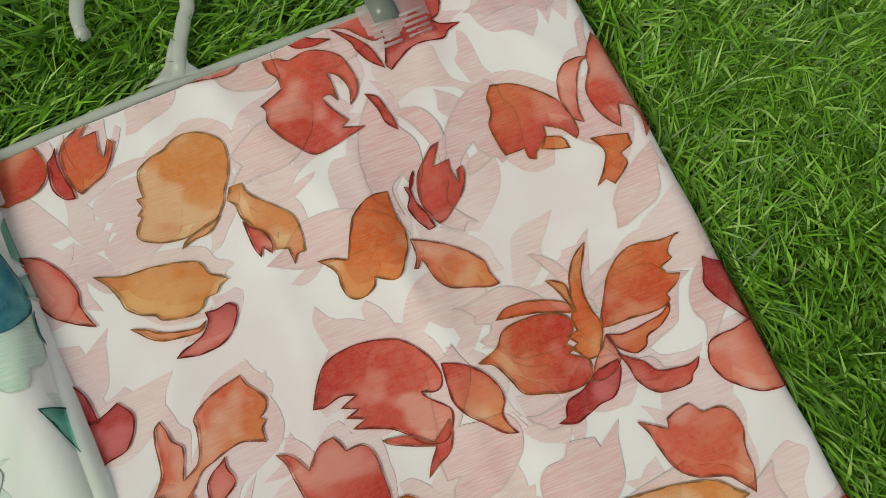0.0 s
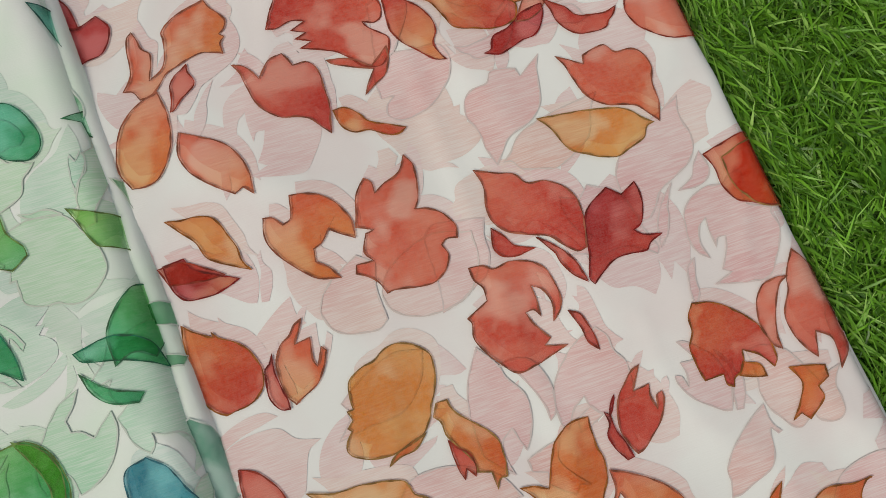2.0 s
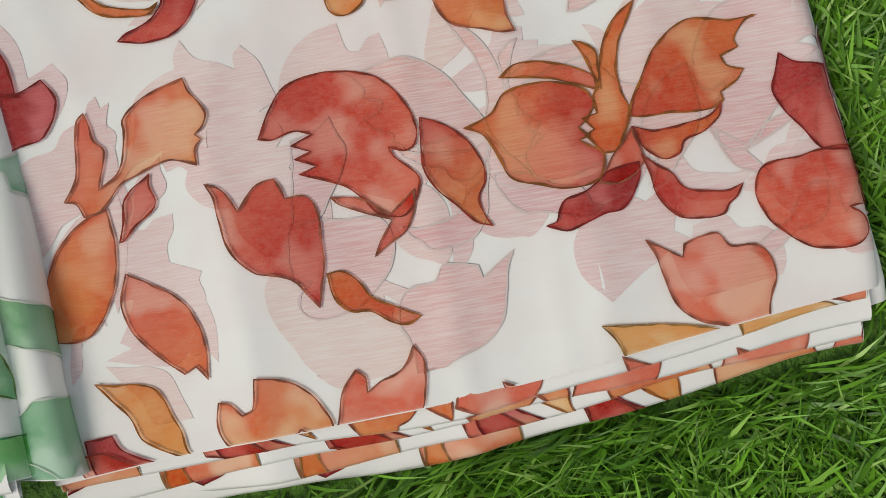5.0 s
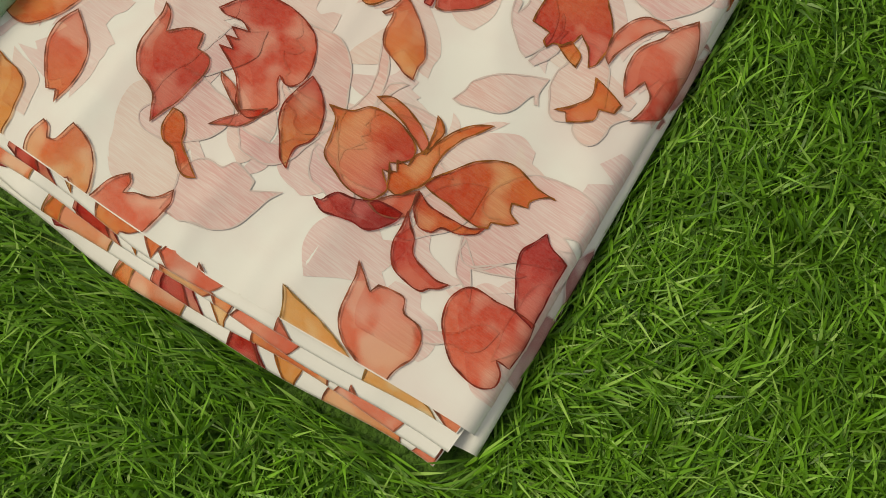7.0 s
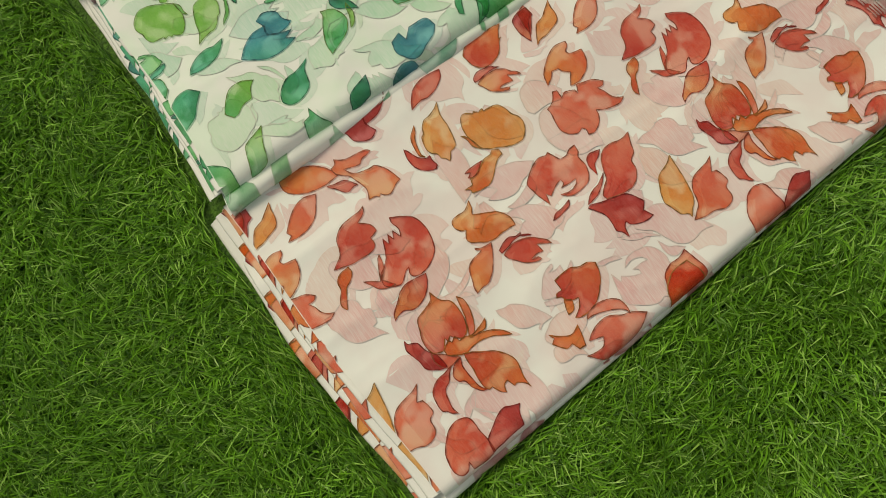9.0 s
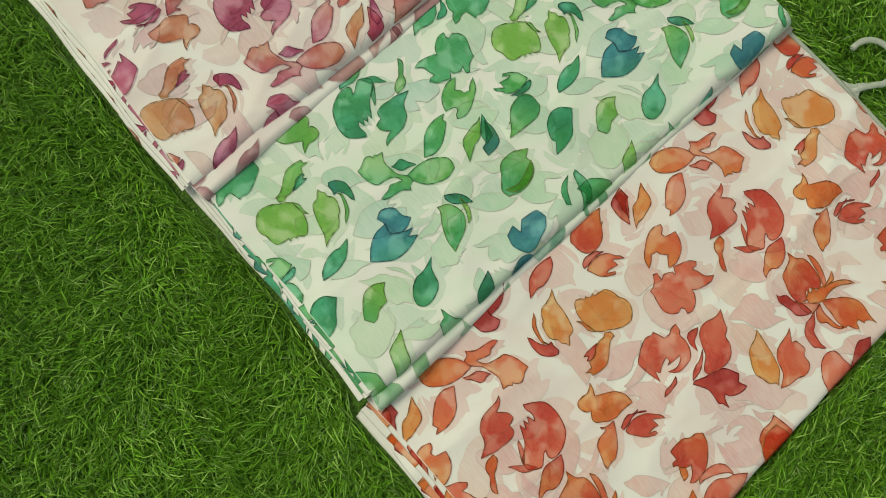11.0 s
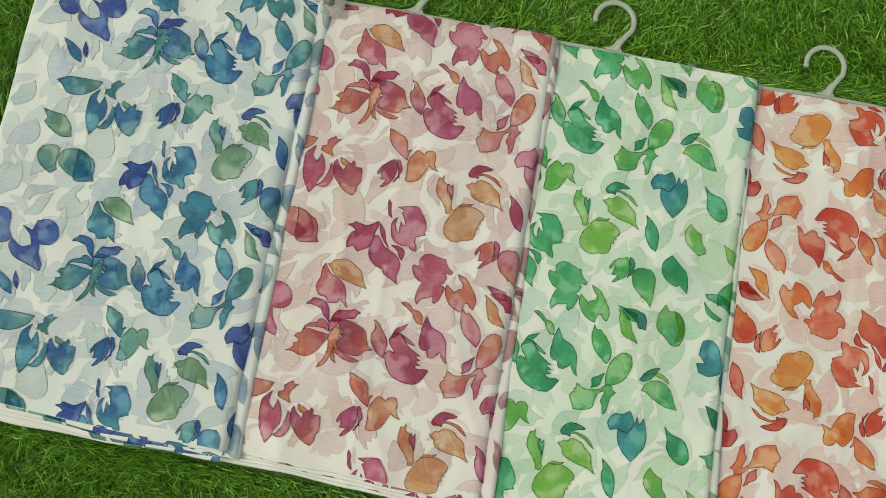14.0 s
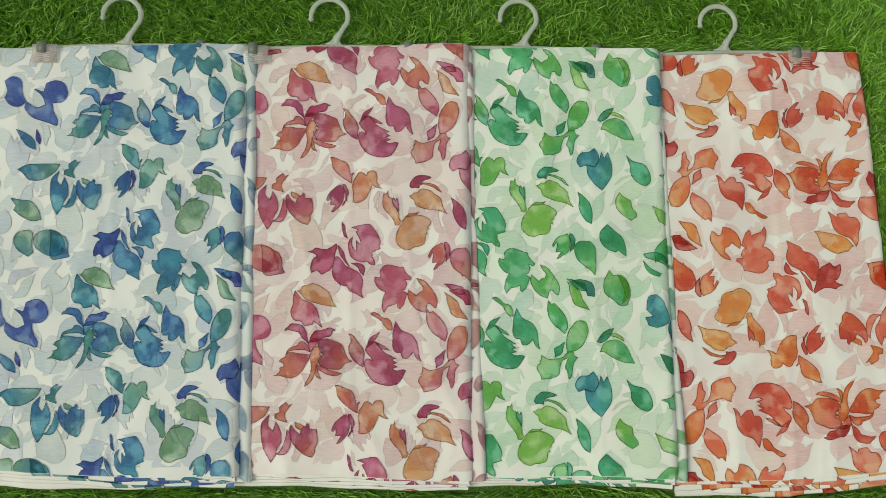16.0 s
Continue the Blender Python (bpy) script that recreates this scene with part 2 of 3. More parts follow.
# ---- cloths ----
class Cloth:
    """A stack of folded cloth: right and left edge lines (x at the top, x at the bottom), hem and top lines (y at the left, y at the right), heights at its left and right."""

    def __init__(self, right, left, hem, top, z, r, crease, seed):
        self.right, self.left, self.hem, self.top, self.z, self.r, self.crease, self.seed = right, left, hem, top, z, r, crease, seed

    def edges(self, y):
        s = (y - self.hem[1]) / (self.top[1] - self.hem[1])
        return lerp(self.left[1], self.left[0], s), lerp(self.right[1], self.right[0], s)

    def ends(self, x):
        s = min(max((x - self.left[1]) / (self.right[1] - self.left[1]), -0.1), 1.1)
        sag = 0.004 * math.sin(s * 7 + self.seed)
        return lerp(self.hem[0], self.hem[1], s) + 0.5 * sag, lerp(self.top[0], self.top[1], s)

    def height(self, x, y):
        xl, xr = self.edges(y)
        s = min(max((x - xl) / (xr - xl), 0), 1)
        s = s * s * (3 - 2 * s)
        z = lerp(self.z[0], self.z[1], s)
        z += 0.0046 * noise.noise((x * 12 + self.seed, y * 8, 0)) + 0.0012 * noise.noise((x * 34, y * 22 + self.seed, 3))
        ridge = 1 - abs(noise.noise((x * 7 + 3 * y + 2 * self.seed, y * 4 - 2 * x, 7)))
        z += 0.0030 * ridge**6 + 0.0010 * (1 - abs(noise.noise((x * 16 - 5 * y, y * 9 + self.seed, 11)))) ** 8
        for c, amount in self.crease:
            z += amount * math.exp(-(((x - c + 0.05 * (y - 0.3)) / 0.005) ** 2))
        lo, hi = self.ends(x)
        z -= 0.004 * math.exp(-max(y - lo, 0) / 0.010) + 0.003 * math.exp(-max(hi - y, 0) / 0.008)
        return z

    def at(self, x, y, off=0.0):
        """The place on the cloth of a point of the flat plan; past an edge it turns down round the fold."""
        xl, xr = self.edges(y)
        z, r = self.height(x, y), self.r
        if x > xr - r:
            a = min((x - xr + r) / r, 2.5)
            return xr - r + (r + off) * math.sin(a), y, z - r + (r + off) * math.cos(a)
        if x < xl + r:
            a = min((xl + r - x) / r, 2.5)
            return xl + r - (r + off) * math.sin(a), y, z - r + (r + off) * math.cos(a)
        return x, y, z + off

    def sheet(self, name, off, material, parent, label="", rows=150, inset=0.0, x_from=None):
        verts, faces = [], []
        across = np.concatenate([np.linspace(0, 0.06, 9)[:-1], np.linspace(0.06, 0.94, 90)[:-1], np.linspace(0.94, 1, 12)])
        n = len(across)
        for j in range(rows + 1):
            for s in across:
                y0 = lerp(self.hem[1], self.top[1], j / rows)
                xl, xr = self.edges(y0)
                if x_from is not None:
                    xl = xr - x_from
                x = lerp(xl - 1.4 * self.r * (x_from is None), xr + 1.4 * self.r, s)
                lo, hi = self.ends(min(max(x, xl), xr))
                verts.append(self.at(x, lerp(lo + inset, hi - inset, j / rows), off))
        for j in range(rows):
            for i in range(n - 1):
                a = j * n + i
                faces.append((a, a + 1, a + n + 1, a + n))
        return under(mesh_object(name, verts, faces, [material]), parent, label)


# ---- the flower design: motifs in millimetres, two letters for the dyes that each petal runs between ----
def bud_leaf(p):
    p("rc", (-9, 20.5), (-1.5, 17), (5.5, 7.5), (8.5, -3), (7.5, -10), (10.5, -21), (2, -16), (-5.5, -9), (-9.5, 1.5), (-10, 12))


def heart(p):
    p("hh", (26, -0.5), (20, -12.5), (9, -16), (1.5, -22.5), (-4, -14.5), (-4.5, -4), (3, 4.5), (12.5, 4), (21.5, 8))
    p("hr", (12.5, 2.5), (1, 4), (-6, -9.5), (-8, -18.5), (-12.5, -10.5), (-17, -19.5), (-23, -3.5), (-23, 12.5), (-16, 26), (-9.5, 35.5), (2.5, 27.5), (10.5, 16.5))


def blob(p):
    p("yy", (-19, 36.5), (-12.5, 38), (-6, 41.5), (1.5, 41.5), (8, 38), (12.5, 32.5), (12.5, 25), (10, 17), (5.5, 9.5), (3, 4), (-2.5, -1.5), (-11.5, -4), (-18, -5), (-26, -4), (-33.5, -0.5), (-36, 3), (-35, 7), (-31.5, 11), (-33, 12.5), (-29.5, 15.5), (-31, 20), (-28, 20), (-28, 25), (-26, 32.5))
    p("yo", (-0, -0.5), (-6.5, -6), (-14, -7), (-20.5, -9.5), (-17.5, -6), (-9, -2.5))
    p("yo", (8, 10.5), (13.5, 10.5), (14.5, 5.5), (19, -0.5), (24.5, -6), (29.5, -13), (30, -22), (28.5, -30.5), (25, -30.5), (22.5, -34.5), (22, -26.5), (16, -24.5), (16, -19.5), (11, -10.5), (8, -5), (7.5, 1.5), (5, 5))
    p("rc", (8, -6.5), (11.5, -11.5), (15.5, -15.5), (16.5, -21), (15, -26), (13, -23), (12, -21.5), (10, -26), (8.5, -21), (8, -14))


def gold_leaf(p):
    p("yy", (-30, 29), (-18, 25), (-6.5, 24.5), (5.5, 22.5), (12.5, 20), (14.5, 17), (15.5, 13), (19.5, 10.5), (22.5, 7.5), (18.5, 6), (15.5, 3), (11, 2.5), (8, -1), (3, -3), (-4.5, -2), (-10, -0), (-11.5, 2.5), (-17.5, 5.5), (-22, 10), (-23, 15), (-25.5, 22.5))
    p("oo", (-23.5, 1), (-17.5, -1.5), (-12.5, -5), (-5.5, -7.5), (3, -9), (7.5, -7), (4, -11), (-3.5, -11), (-12, -9.5), (-17, -6.5), (-20.5, -2.5))
    p("kr", (8, -3.5), (13, -4), (18.5, -3), (21.5, -5.5), (20.5, -9.5), (17, -15), (11.5, -19.5), (5, -21), (-1, -21), (-9.5, -19), (-6, -16.5), (-1, -15), (4, -12.5), (8, -8))


def trefoil(p):
    p("oy", (-4.5, 20.5), (-5, 15.5), (-5, 6.5), (-4, 0), (-6, -8.5), (-9, -13), (-12.5, -18.5), (-16.5, -20), (-21.5, -17.5), (-24, -15.5), (-25.5, -19.5), (-30, -22), (-35, -22), (-38, -19), (-39, -13), (-38.5, -8), (-41, -3), (-44.5, 1), (-37.5, -0.5), (-32, -3.5), (-29.5, 2), (-26, 9.5), (-22.5, 15), (-16, 19.5), (-11, 21))
    p("co", (-3.5, -4.5), (2.5, -7.5), (10.5, -12.5), (18, -18.5), (23.5, -26), (24, -32), (26, -38.5), (21.5, -38.5), (13.5, -35.5), (5, -32.5), (0.5, -27), (-1.5, -18), (-2.5, -15.5), (-5, -19), (-7, -18.5), (-4, -13.5))
    p("cr", (25.5, 35), (21.5, 28.5), (19, 24.5), (27, 25.5), (26, 20.5), (27, 13.5), (28.5, 19.5), (31.5, 20.5), (31.5, 17), (27.5, 9), (21.5, 3.5), (15, -1.5), (11.5, -2.5), (9.5, 1.5), (7.5, 8.5), (8, 15.5), (11, 23.5), (17, 30), (21.5, 34))
    p("kr", (10, 25.5), (6, 20), (5.5, 11.5), (8, 4.5), (9.5, -3), (6, -3.5), (2.5, 3), (1, 9.5), (3.5, 14.5), (3, 20), (5.5, 18))


def rosebuds(p):
    p("or", (-31, 30.5), (-26.5, 26), (-19, 21), (-19, 23.5), (-16.5, 20), (-8.5, 14.5), (-4.5, 9), (-2, 0.5), (-3, -6), (-7, -11), (-13, -13.5), (-19.5, -14), (-23, -14.5), (-28, -10.5), (-31.5, -4.5), (-32, 6), (-32, 20.5))
    p("co", (21.5, 16.5), (18.5, 11), (15, 6), (22.5, 7), (21, -3.5), (22, -6.5), (26, 1.5), (28, -1), (24, -9), (19, -14.5), (12.5, -17.5), (8, -20), (5, -15), (4, -7.5), (4.5, 1), (8.5, 7.5), (14, 11), (17, 14.5))
    p("kr", (4, 5.5), (3, -2), (3.5, -9), (5, -16), (5, -21), (1, -20), (-2.5, -14.5), (-2.5, -7.5), (-1, -0.5), (1.5, 1.5))


def magnolia(p):
    p("or", (-56.5, 7.5), (-46.5, 11), (-40.5, 17.5), (-32, 19), (-21, 18), (-12.5, 14), (-10.5, 8.5), (-13.5, 3.5), (-17, 1), (-13.5, -2.5), (-17.5, -3.5), (-10.5, -9), (-10, -12), (-14, -18.5), (-24.5, -19.5), (-34, -16.5), (-42.5, -13), (-45.5, -6.5), (-47.5, -1), (-50.5, 4.5))
    p("cc", (1, -1.5), (4, -13.5), (-1, -18.5), (-7.5, -20.5), (-13.5, -19.5), (-8, -11.5), (-2, -5))
    p("oo", (9.5, 42.5), (6.5, 36.5), (2, 29), (-0.5, 19), (-0, 10.5), (1.5, 3.5), (-1.5, -3.5), (-5.5, -9), (-10.5, -9.5), (-13, -5.5), (-15.5, -2), (-12, -0.5), (-15.5, 4), (-10, 5), (-10.5, 10.5), (-7.5, 16), (-5, 26), (-1.5, 33.5), (3.5, 39))
    p("oo", (-14, 32), (-10, 30.5), (-6.5, 27), (-6.5, 20), (-7, 13), (-9.5, 20.5), (-11.5, 27))
    p("oc", (-41.5, 23), (-36, 26.5), (-27, 26.5), (-17, 23.5), (-9, 18.5), (-8, 13), (-12.5, 15), (-22, 19), (-34, 21.5))
    p("or", (51, 30.5), (47.5, 29.5), (44, 26.5), (42, 23), (43, 20.5), (36.5, 18), (38, 14.5), (43.5, 12.5), (40, 8.5), (34, 5.5), (34.5, 2.5), (31, 0.5), (23.5, 0), (14.5, 1), (6, 1), (0.5, 2), (2.5, 7.5), (7.5, 15.5), (12, 23), (18.5, 29), (25.5, 32.5), (32.5, 32.5), (41, 30.5))
    p("ro", (1, -1.5), (8.5, -4), (18.5, -3.5), (28, -2), (33.5, 2), (32, -2.5), (26, -7), (18.5, -9.5), (16, -13.5), (10, -14.5), (3.5, -9))
    p("rc", (2.5, -11.5), (7, -15.5), (12, -19.5), (16, -25.5), (23, -27.5), (30, -28.5), (36, -27), (33.5, -31), (30, -33.5), (28, -36.5), (21.5, -37), (13, -35.5), (8.5, -31.5), (5.5, -26), (4.5, -19))
    p("kr", (1.5, -14), (1, -19), (-3, -26), (-7, -29.5), (-13, -30), (-19.5, -32), (-26, -34), (-31, -32.5), (-34, -31), (-30, -30), (-29, -27), (-26, -23), (-18, -21), (-10.5, -16), (-4.5, -14.5))


def twin_petal(p):
    p("kr", (-6, 37), (-1, 33), (8.5, 30.5), (9.5, 18), (11, 9.5), (12, -0.5), (2.5, 1.5), (-2.5, 8.5), (-8, 17), (-10.5, 24.5), (-8, 31))
    p("rc", (2.5, 1.5), (-6, -0), (-18, -1), (-22.5, -9), (-20.5, -18.5), (-14.5, -25.5), (-5.5, -32), (8, -33.5), (13.5, -29), (13, -24), (8.5, -20), (14.5, -19.5), (15, -7.5), (12.5, 1.5))


def rose(p):
    p("rc", (-41.5, 17.5), (-35.5, 28.5), (-29, 35.5), (-17.5, 38), (-5.5, 36.5), (4, 32.5), (11.5, 23), (14.5, 13.5), (13, 6.5), (9, 5), (4, 7), (5.5, 3.5), (10, -1), (13, -6), (10, -13.5), (5, -17.5), (-3.5, -15), (-8.5, -8.5), (-14, -3.5), (-29, 3), (-22.5, 5), (-30, 8.5), (-24, 10.5), (-30.5, 13.5), (-23, 16.5), (-28.5, 18.5), (-37, 16.5))
    p("cr", (-19.5, -6.5), (-8.5, -9), (0.5, -16), (10.5, -8.5), (9.5, -15.5), (5.5, -22.5), (-1.5, -26.5), (-7, -30), (-4, -24.5), (1, -18), (-7.5, -14.5), (-17, -9.5))
    p("ry", (16, 16), (23, 13), (30.5, 6.5), (35, -2), (35.5, -9.5), (32.5, -15), (33, -21), (35.5, -26), (29.5, -23.5), (24.5, -17.5), (17.5, -9.5), (14.5, -2), (15, 6))


def branch(p):
    p("cy", (-9, 29.5), (-7.5, 24), (-6.5, 19), (-3.5, 15), (-5.5, 7.5), (-7.5, 1.5), (-0, 6.5), (3, 14.5), (4, 21.5), (4, 24.5), (7.5, 28.5), (16, 33), (28, 36), (30, 30.5), (35, 22.5), (33, 17), (30, 15), (32, 13), (29.5, 10), (29, 4), (20.5, 7.5), (14.5, 7), (8.5, 5), (0.5, 2), (-5, -4), (-9.5, -7), (-14.5, -7.5), (-16.5, -2.5), (-21, -1), (-17.5, 3.5), (-15, 8.5), (-13.5, 21.5), (-12, 27))
    p("co", (-6, -5.5), (-4.5, -18), (-6.5, -32), (-11, -41), (-17, -48.5), (-23.5, -51), (-30.5, -50), (-34, -39.5), (-31.5, -28), (-27, -18.5), (-20, -11.5), (-13, -7.5))
    p("rc", (11, 4.5), (10.5, 0), (12, -5.5), (10.5, -9), (4.5, -13), (-1, -18), (-3, -18.5), (-1, -13), (0.5, -4.5), (3.5, -0.5), (7.5, 2))


def tulip(p):
    p("cr", (-29.5, 28), (-25, 26), (-21.5, 22), (-19, 16.5), (-15.5, 21), (-11, 25), (-5, 26), (-3, 22.5), (-2, 18.5), (4.5, 18.5), (8, 14.5), (9, 8.5), (8.5, 0), (8.5, -5.5), (6, -16), (4.5, -21.5), (1, -16.5), (-3, -11), (-8, -8.5), (-16, -6), (-22, -0), (-24.5, 5), (-26, 14.5), (-27, 22.5))
    p("or", (8.5, -10), (14.5, -10), (20.5, -16), (23, -20.5), (39, -29.5), (34, -32), (28, -30), (22, -25.5), (15, -24.5), (10, -19.5))


def leaf(p):
    p("co", (-12.5, 21.5), (-5, 17), (4.5, 10.5), (10, 2.5), (12.5, -7.5), (11.5, -20), (7.5, -15), (3, -17), (-6.5, -8.5), (-13.5, 0.5), (-16, 11))


def cup(p):
    p("co", (-16, 29), (-9, 24.5), (-4, 21), (-3, 25.5), (2.5, 27), (9, 27.5), (13, 22.5), (21.5, 21.5), (26, 16.5), (27, 9), (24, 1), (23.5, -9), (21, -17.5), (16.5, -12), (11.5, -6.5), (-1, -2), (-8.5, 5), (-11.5, 15), (-13, 22.5))
    p("yy", (-35.5, 2), (-23.5, 0.5), (-12.5, -1), (0.5, -4), (8, -7.5), (13, -13), (18, -17), (14, -18), (10.5, -23), (2.5, -25.5), (-4, -27.5), (-11.5, -25.5), (-18, -22), (-24.5, -18), (-27.5, -13), (-30.5, -5))


def leaf_pair(p):
    p("oy", (-13, 22.5), (-5.5, 21), (3, 20), (9.5, 16.5), (13, 7.5), (15.5, 0), (16, -6.5), (19, -11.5), (10, -6.5), (1, -0), (-2, 8.5), (-6, 13.5))
    p("ko", (-19.5, 3), (-9.5, 3.5), (-7, -2), (-1, -6), (12.5, -13.5), (6.5, -15.5), (-0.5, -17), (-13.5, -15.5), (-18, -9.5), (-19, -3.5))


def bloom(p):
    p("co", (-28, 27), (-18.5, 25), (-11, 20), (-6, 12.5), (-4, 6), (-5, -1.5), (-11, 2.5), (-15.5, 6), (-20.5, 1), (-24.5, -0.5), (-25.5, -6), (-20.5, -10.5), (-16.5, -17), (-27, -14), (-35.5, -5.5), (-42, 3.5), (-44.5, 11.5), (-42.5, 20.5), (-38.5, 19.5), (-34.5, 15), (-30.5, 16.5))
    p("cc", (28.5, 30), (31.5, 23.5), (30, 12.5), (27.5, 5.5), (25.5, 3), (31.5, 1.5), (37.5, -3.5), (41, -10.5), (40, -16), (35, -15), (32, -17), (33.5, -23), (29, -29.5), (22.5, -32.5), (15, -32), (4.5, -30), (1, -30.5), (-1, -25), (-5, -20.5), (-10, -17.5), (-8.5, -13.5), (-0.5, -14), (-3.5, -9), (0, -1), (4, -0.5), (-3.5, 3), (-1.5, 9), (1.5, 18), (7, 24.5), (10, 21.5), (10, 16), (15, 19), (23.5, 22.5))


def lily(p):
    p("cr", (-37, 42), (-27.5, 37.5), (-19, 34), (-15, 28.5), (-6.5, 26.5), (1.5, 20.5), (5, 12.5), (4.5, 3), (1.5, -9.5), (-3.5, -10), (-9.5, -4), (-13.5, 1), (-21.5, 4.5), (-31.5, 9.5), (-36.5, 16.5), (-37, 24), (-35, 33))
    p("rr", (-19.5, 3), (-13, -3), (-6.5, -12), (-4, -21), (-3.5, -25), (-9, -19.5), (-12.5, -12.5), (-13.5, -7.5))
    p("kr", (7, 7), (19.5, 14.5), (25.5, 9), (33.5, 13), (34.5, 7), (33, -0.5), (29.5, -7), (25.5, -9), (28.5, -12), (37.5, -14.5), (30.5, -17), (27.5, -20), (20, -19), (12.5, -19), (5.5, -22.5), (-1, -27), (-2.5, -23.5), (1, -13), (3, -2.5))


def open_rose(p):
    p("rr", (-5, 38.5), (-0.5, 33.5), (3, 27.5), (12, 23), (7, 22.5), (3, 22), (-4, 24), (-7, 29))
    p("cr", (-21, 24), (-14, 23), (-10, 20), (-2.5, 21), (6.5, 18.5), (13, 12.5), (15.5, -1.5), (13, -8), (8.5, -12), (10.5, -3.5), (8, 4), (4, 7), (4.5, 0.5), (4, -8), (1.5, -4), (-2.5, -4), (0.5, -11.5), (5, -18.5), (1, -21), (11, -24), (2, -26.5), (-6.5, -28.5), (-15, -29), (-21, -22.5), (-26.5, -14.5), (-29, -7), (-27.5, -1), (-29, 2), (-17.5, 7), (-17.5, 13), (-20.5, 18))
    p("rk", (16, -9), (21, -12.5), (23, -20), (24, -25.5), (24, -31), (20, -26), (19, -18.5))


def fringed_tulip(p):
    p("or", (-31.5, 30.5), (-22.5, 28), (-15, 23), (-6.5, 14), (-2.5, 4), (-2, -5.5), (-4.5, -9.5), (-9, -2.5), (-16, 2.5), (-17, -2.5), (-20.5, -7), (-24, -8.5), (-25.5, -12), (-28.5, -10), (-28.5, -5), (-38, -5), (-39, 0), (-39.5, 11.5), (-36, 18), (-35.5, 24.5))
    p("oy", (-18, -2.5), (-10.5, -6), (-9, -12.5), (-16, -10.5), (-21.5, -8))
    p("cc", (17, 28), (11.5, 25), (6, 15.5), (2.5, 5), (2, -3), (-1.5, -0), (-4, 11), (-1.5, 21.5), (3.5, 27.5), (11, 29))
    p("cr", (23.5, 39.5), (32, 26), (35.5, 15), (36.5, 3.5), (36, -8), (31.5, -14), (25, -20.5), (26.5, -12.5), (26, -5.5), (20, -0.5), (16.5, -12), (12, -5.5), (9, 3), (9, 12.5), (14.5, 22), (16.5, 29))
    p("or", (1, -11.5), (10, -13.5), (18, -16), (17.5, -21.5), (11, -24), (11.5, -30), (2.5, -37), (-0.5, -33), (-5.5, -35), (0.5, -28), (4.5, -20))


def fold_petal(p):
    p("ro", (-18, 16), (-7, 18.5), (6, 20.5), (12, 15.5), (12.5, 0.5), (13, -13.5), (14.5, -20), (5.5, -17.5), (-4, -13), (-10, -10), (-14.5, -1.5), (-15, 8.5))


def side_leaf(p):
    p("rc", (1, -73.5), (-8.5, -67.5), (-25.5, -65), (-33.5, -54), (-34.5, -43.5), (-27.5, -36.5), (-16, -39), (-7, -48), (-5, -60))
    p("yc", (9.5, -21), (4, -16), (-7, -12.5), (-9, -2.5), (-14.5, 4), (-15.5, 9), (-7.5, 15.5), (2, 11.5), (13, 3), (15, -9))
    p("rc", (27.5, 27.5), (16.5, 35), (5.5, 42), (0.5, 55), (-0.5, 66.5), (10.5, 60), (16, 63), (29, 59.5), (37, 50.5), (36.5, 38.5))


def side_tulip(p):
    p("yc", (-0.5, -23.5), (-6, -17), (-17.5, -19), (-27, -11.5), (-31, 4), (-27, 19.5), (-17.5, 22), (-6.5, 15.5), (5, 8.5), (7, -6), (3.5, -15.5))
    p("yy", (-11.5, -20), (-23, -14.5), (-29, -3), (-27, 12), (-19.5, 19), (-22, 2))
    p("rc", (58, -2), (48.5, -2), (32.5, 1), (29.5, 10.5), (40.5, 10.5), (50, 4.5))


def side_petal(p):
    p("hh", (23.5, -41.5), (12.5, -47), (4, -41), (-1, -31), (-6.5, -21), (-4.5, -11.5), (8.5, -3), (21.5, -3.5), (26.5, -13.5), (16, -17), (25.5, -24.5))
    p("hk", (-6.5, -12), (-14, -17), (-20, -5), (-21.5, 12.5), (-12.5, 10.5), (-4.5, -0.5))
    p("kr", (6.5, 32), (-3, 33), (-14, 35.5), (-18.5, 49), (-17.5, 56.5), (-5, 53.5))


def side_spray(p):
    p("cy", (16, -56.5), (3, -62), (-8, -71), (-17.5, -71), (-17.5, -58.5), (-19.5, -48), (-8, -46), (5, -47.5), (7, -54.5))
    p("yc", (25, -12.5), (10.5, -8), (-8, -4), (-13.5, 6), (-13.5, 14.5), (-1, 11.5), (14, 8.5), (17.5, 4), (21.5, -6))
    p("cy", (21, 65.5), (21, 48), (6.5, 30), (-4.5, 28), (-23, 27), (-22, 56.5), (-12, 58.5), (-6.5, 54), (3, 64), (12, 60.5))


def side_pair(p):
    p("cr", (18.5, -154.5), (7, -145.5), (-8, -141), (-4.5, -136.5), (7, -138), (14.5, -144))
    p("rc", (15, 140.5), (-3.5, 135), (-19, 140), (-26, 153.5), (-7.5, 147.5), (11.5, 145))


def far_bloom(p):
    p("hh", (4, -28.5), (-11, -25), (-14, -37.5), (-28.5, -42), (-42, -37), (-47.5, -23), (-40, -12.5), (-25.5, -10), (-28.5, 2), (-36, 13.5), (-35, 21.5), (-17.5, 16.5), (2, 11.5), (14, 0), (13, -10), (-2.5, -3), (-15, -7.5), (-9.5, -19))
    p("hh", (49.5, -38), (37.5, -44.5), (24.5, -39.5), (20.5, -21.5), (13, -10), (22.5, -2.5), (37.5, -4.5), (47, -14), (44, -24.5))
    p("hc", (24.5, 29), (10.5, 33.5), (-3, 42.5), (-6.5, 55.5), (6.5, 51), (16, 41.5))
    p("kk", (-5, 27), (-12, 38.5), (-12, 48), (-5, 40.5))


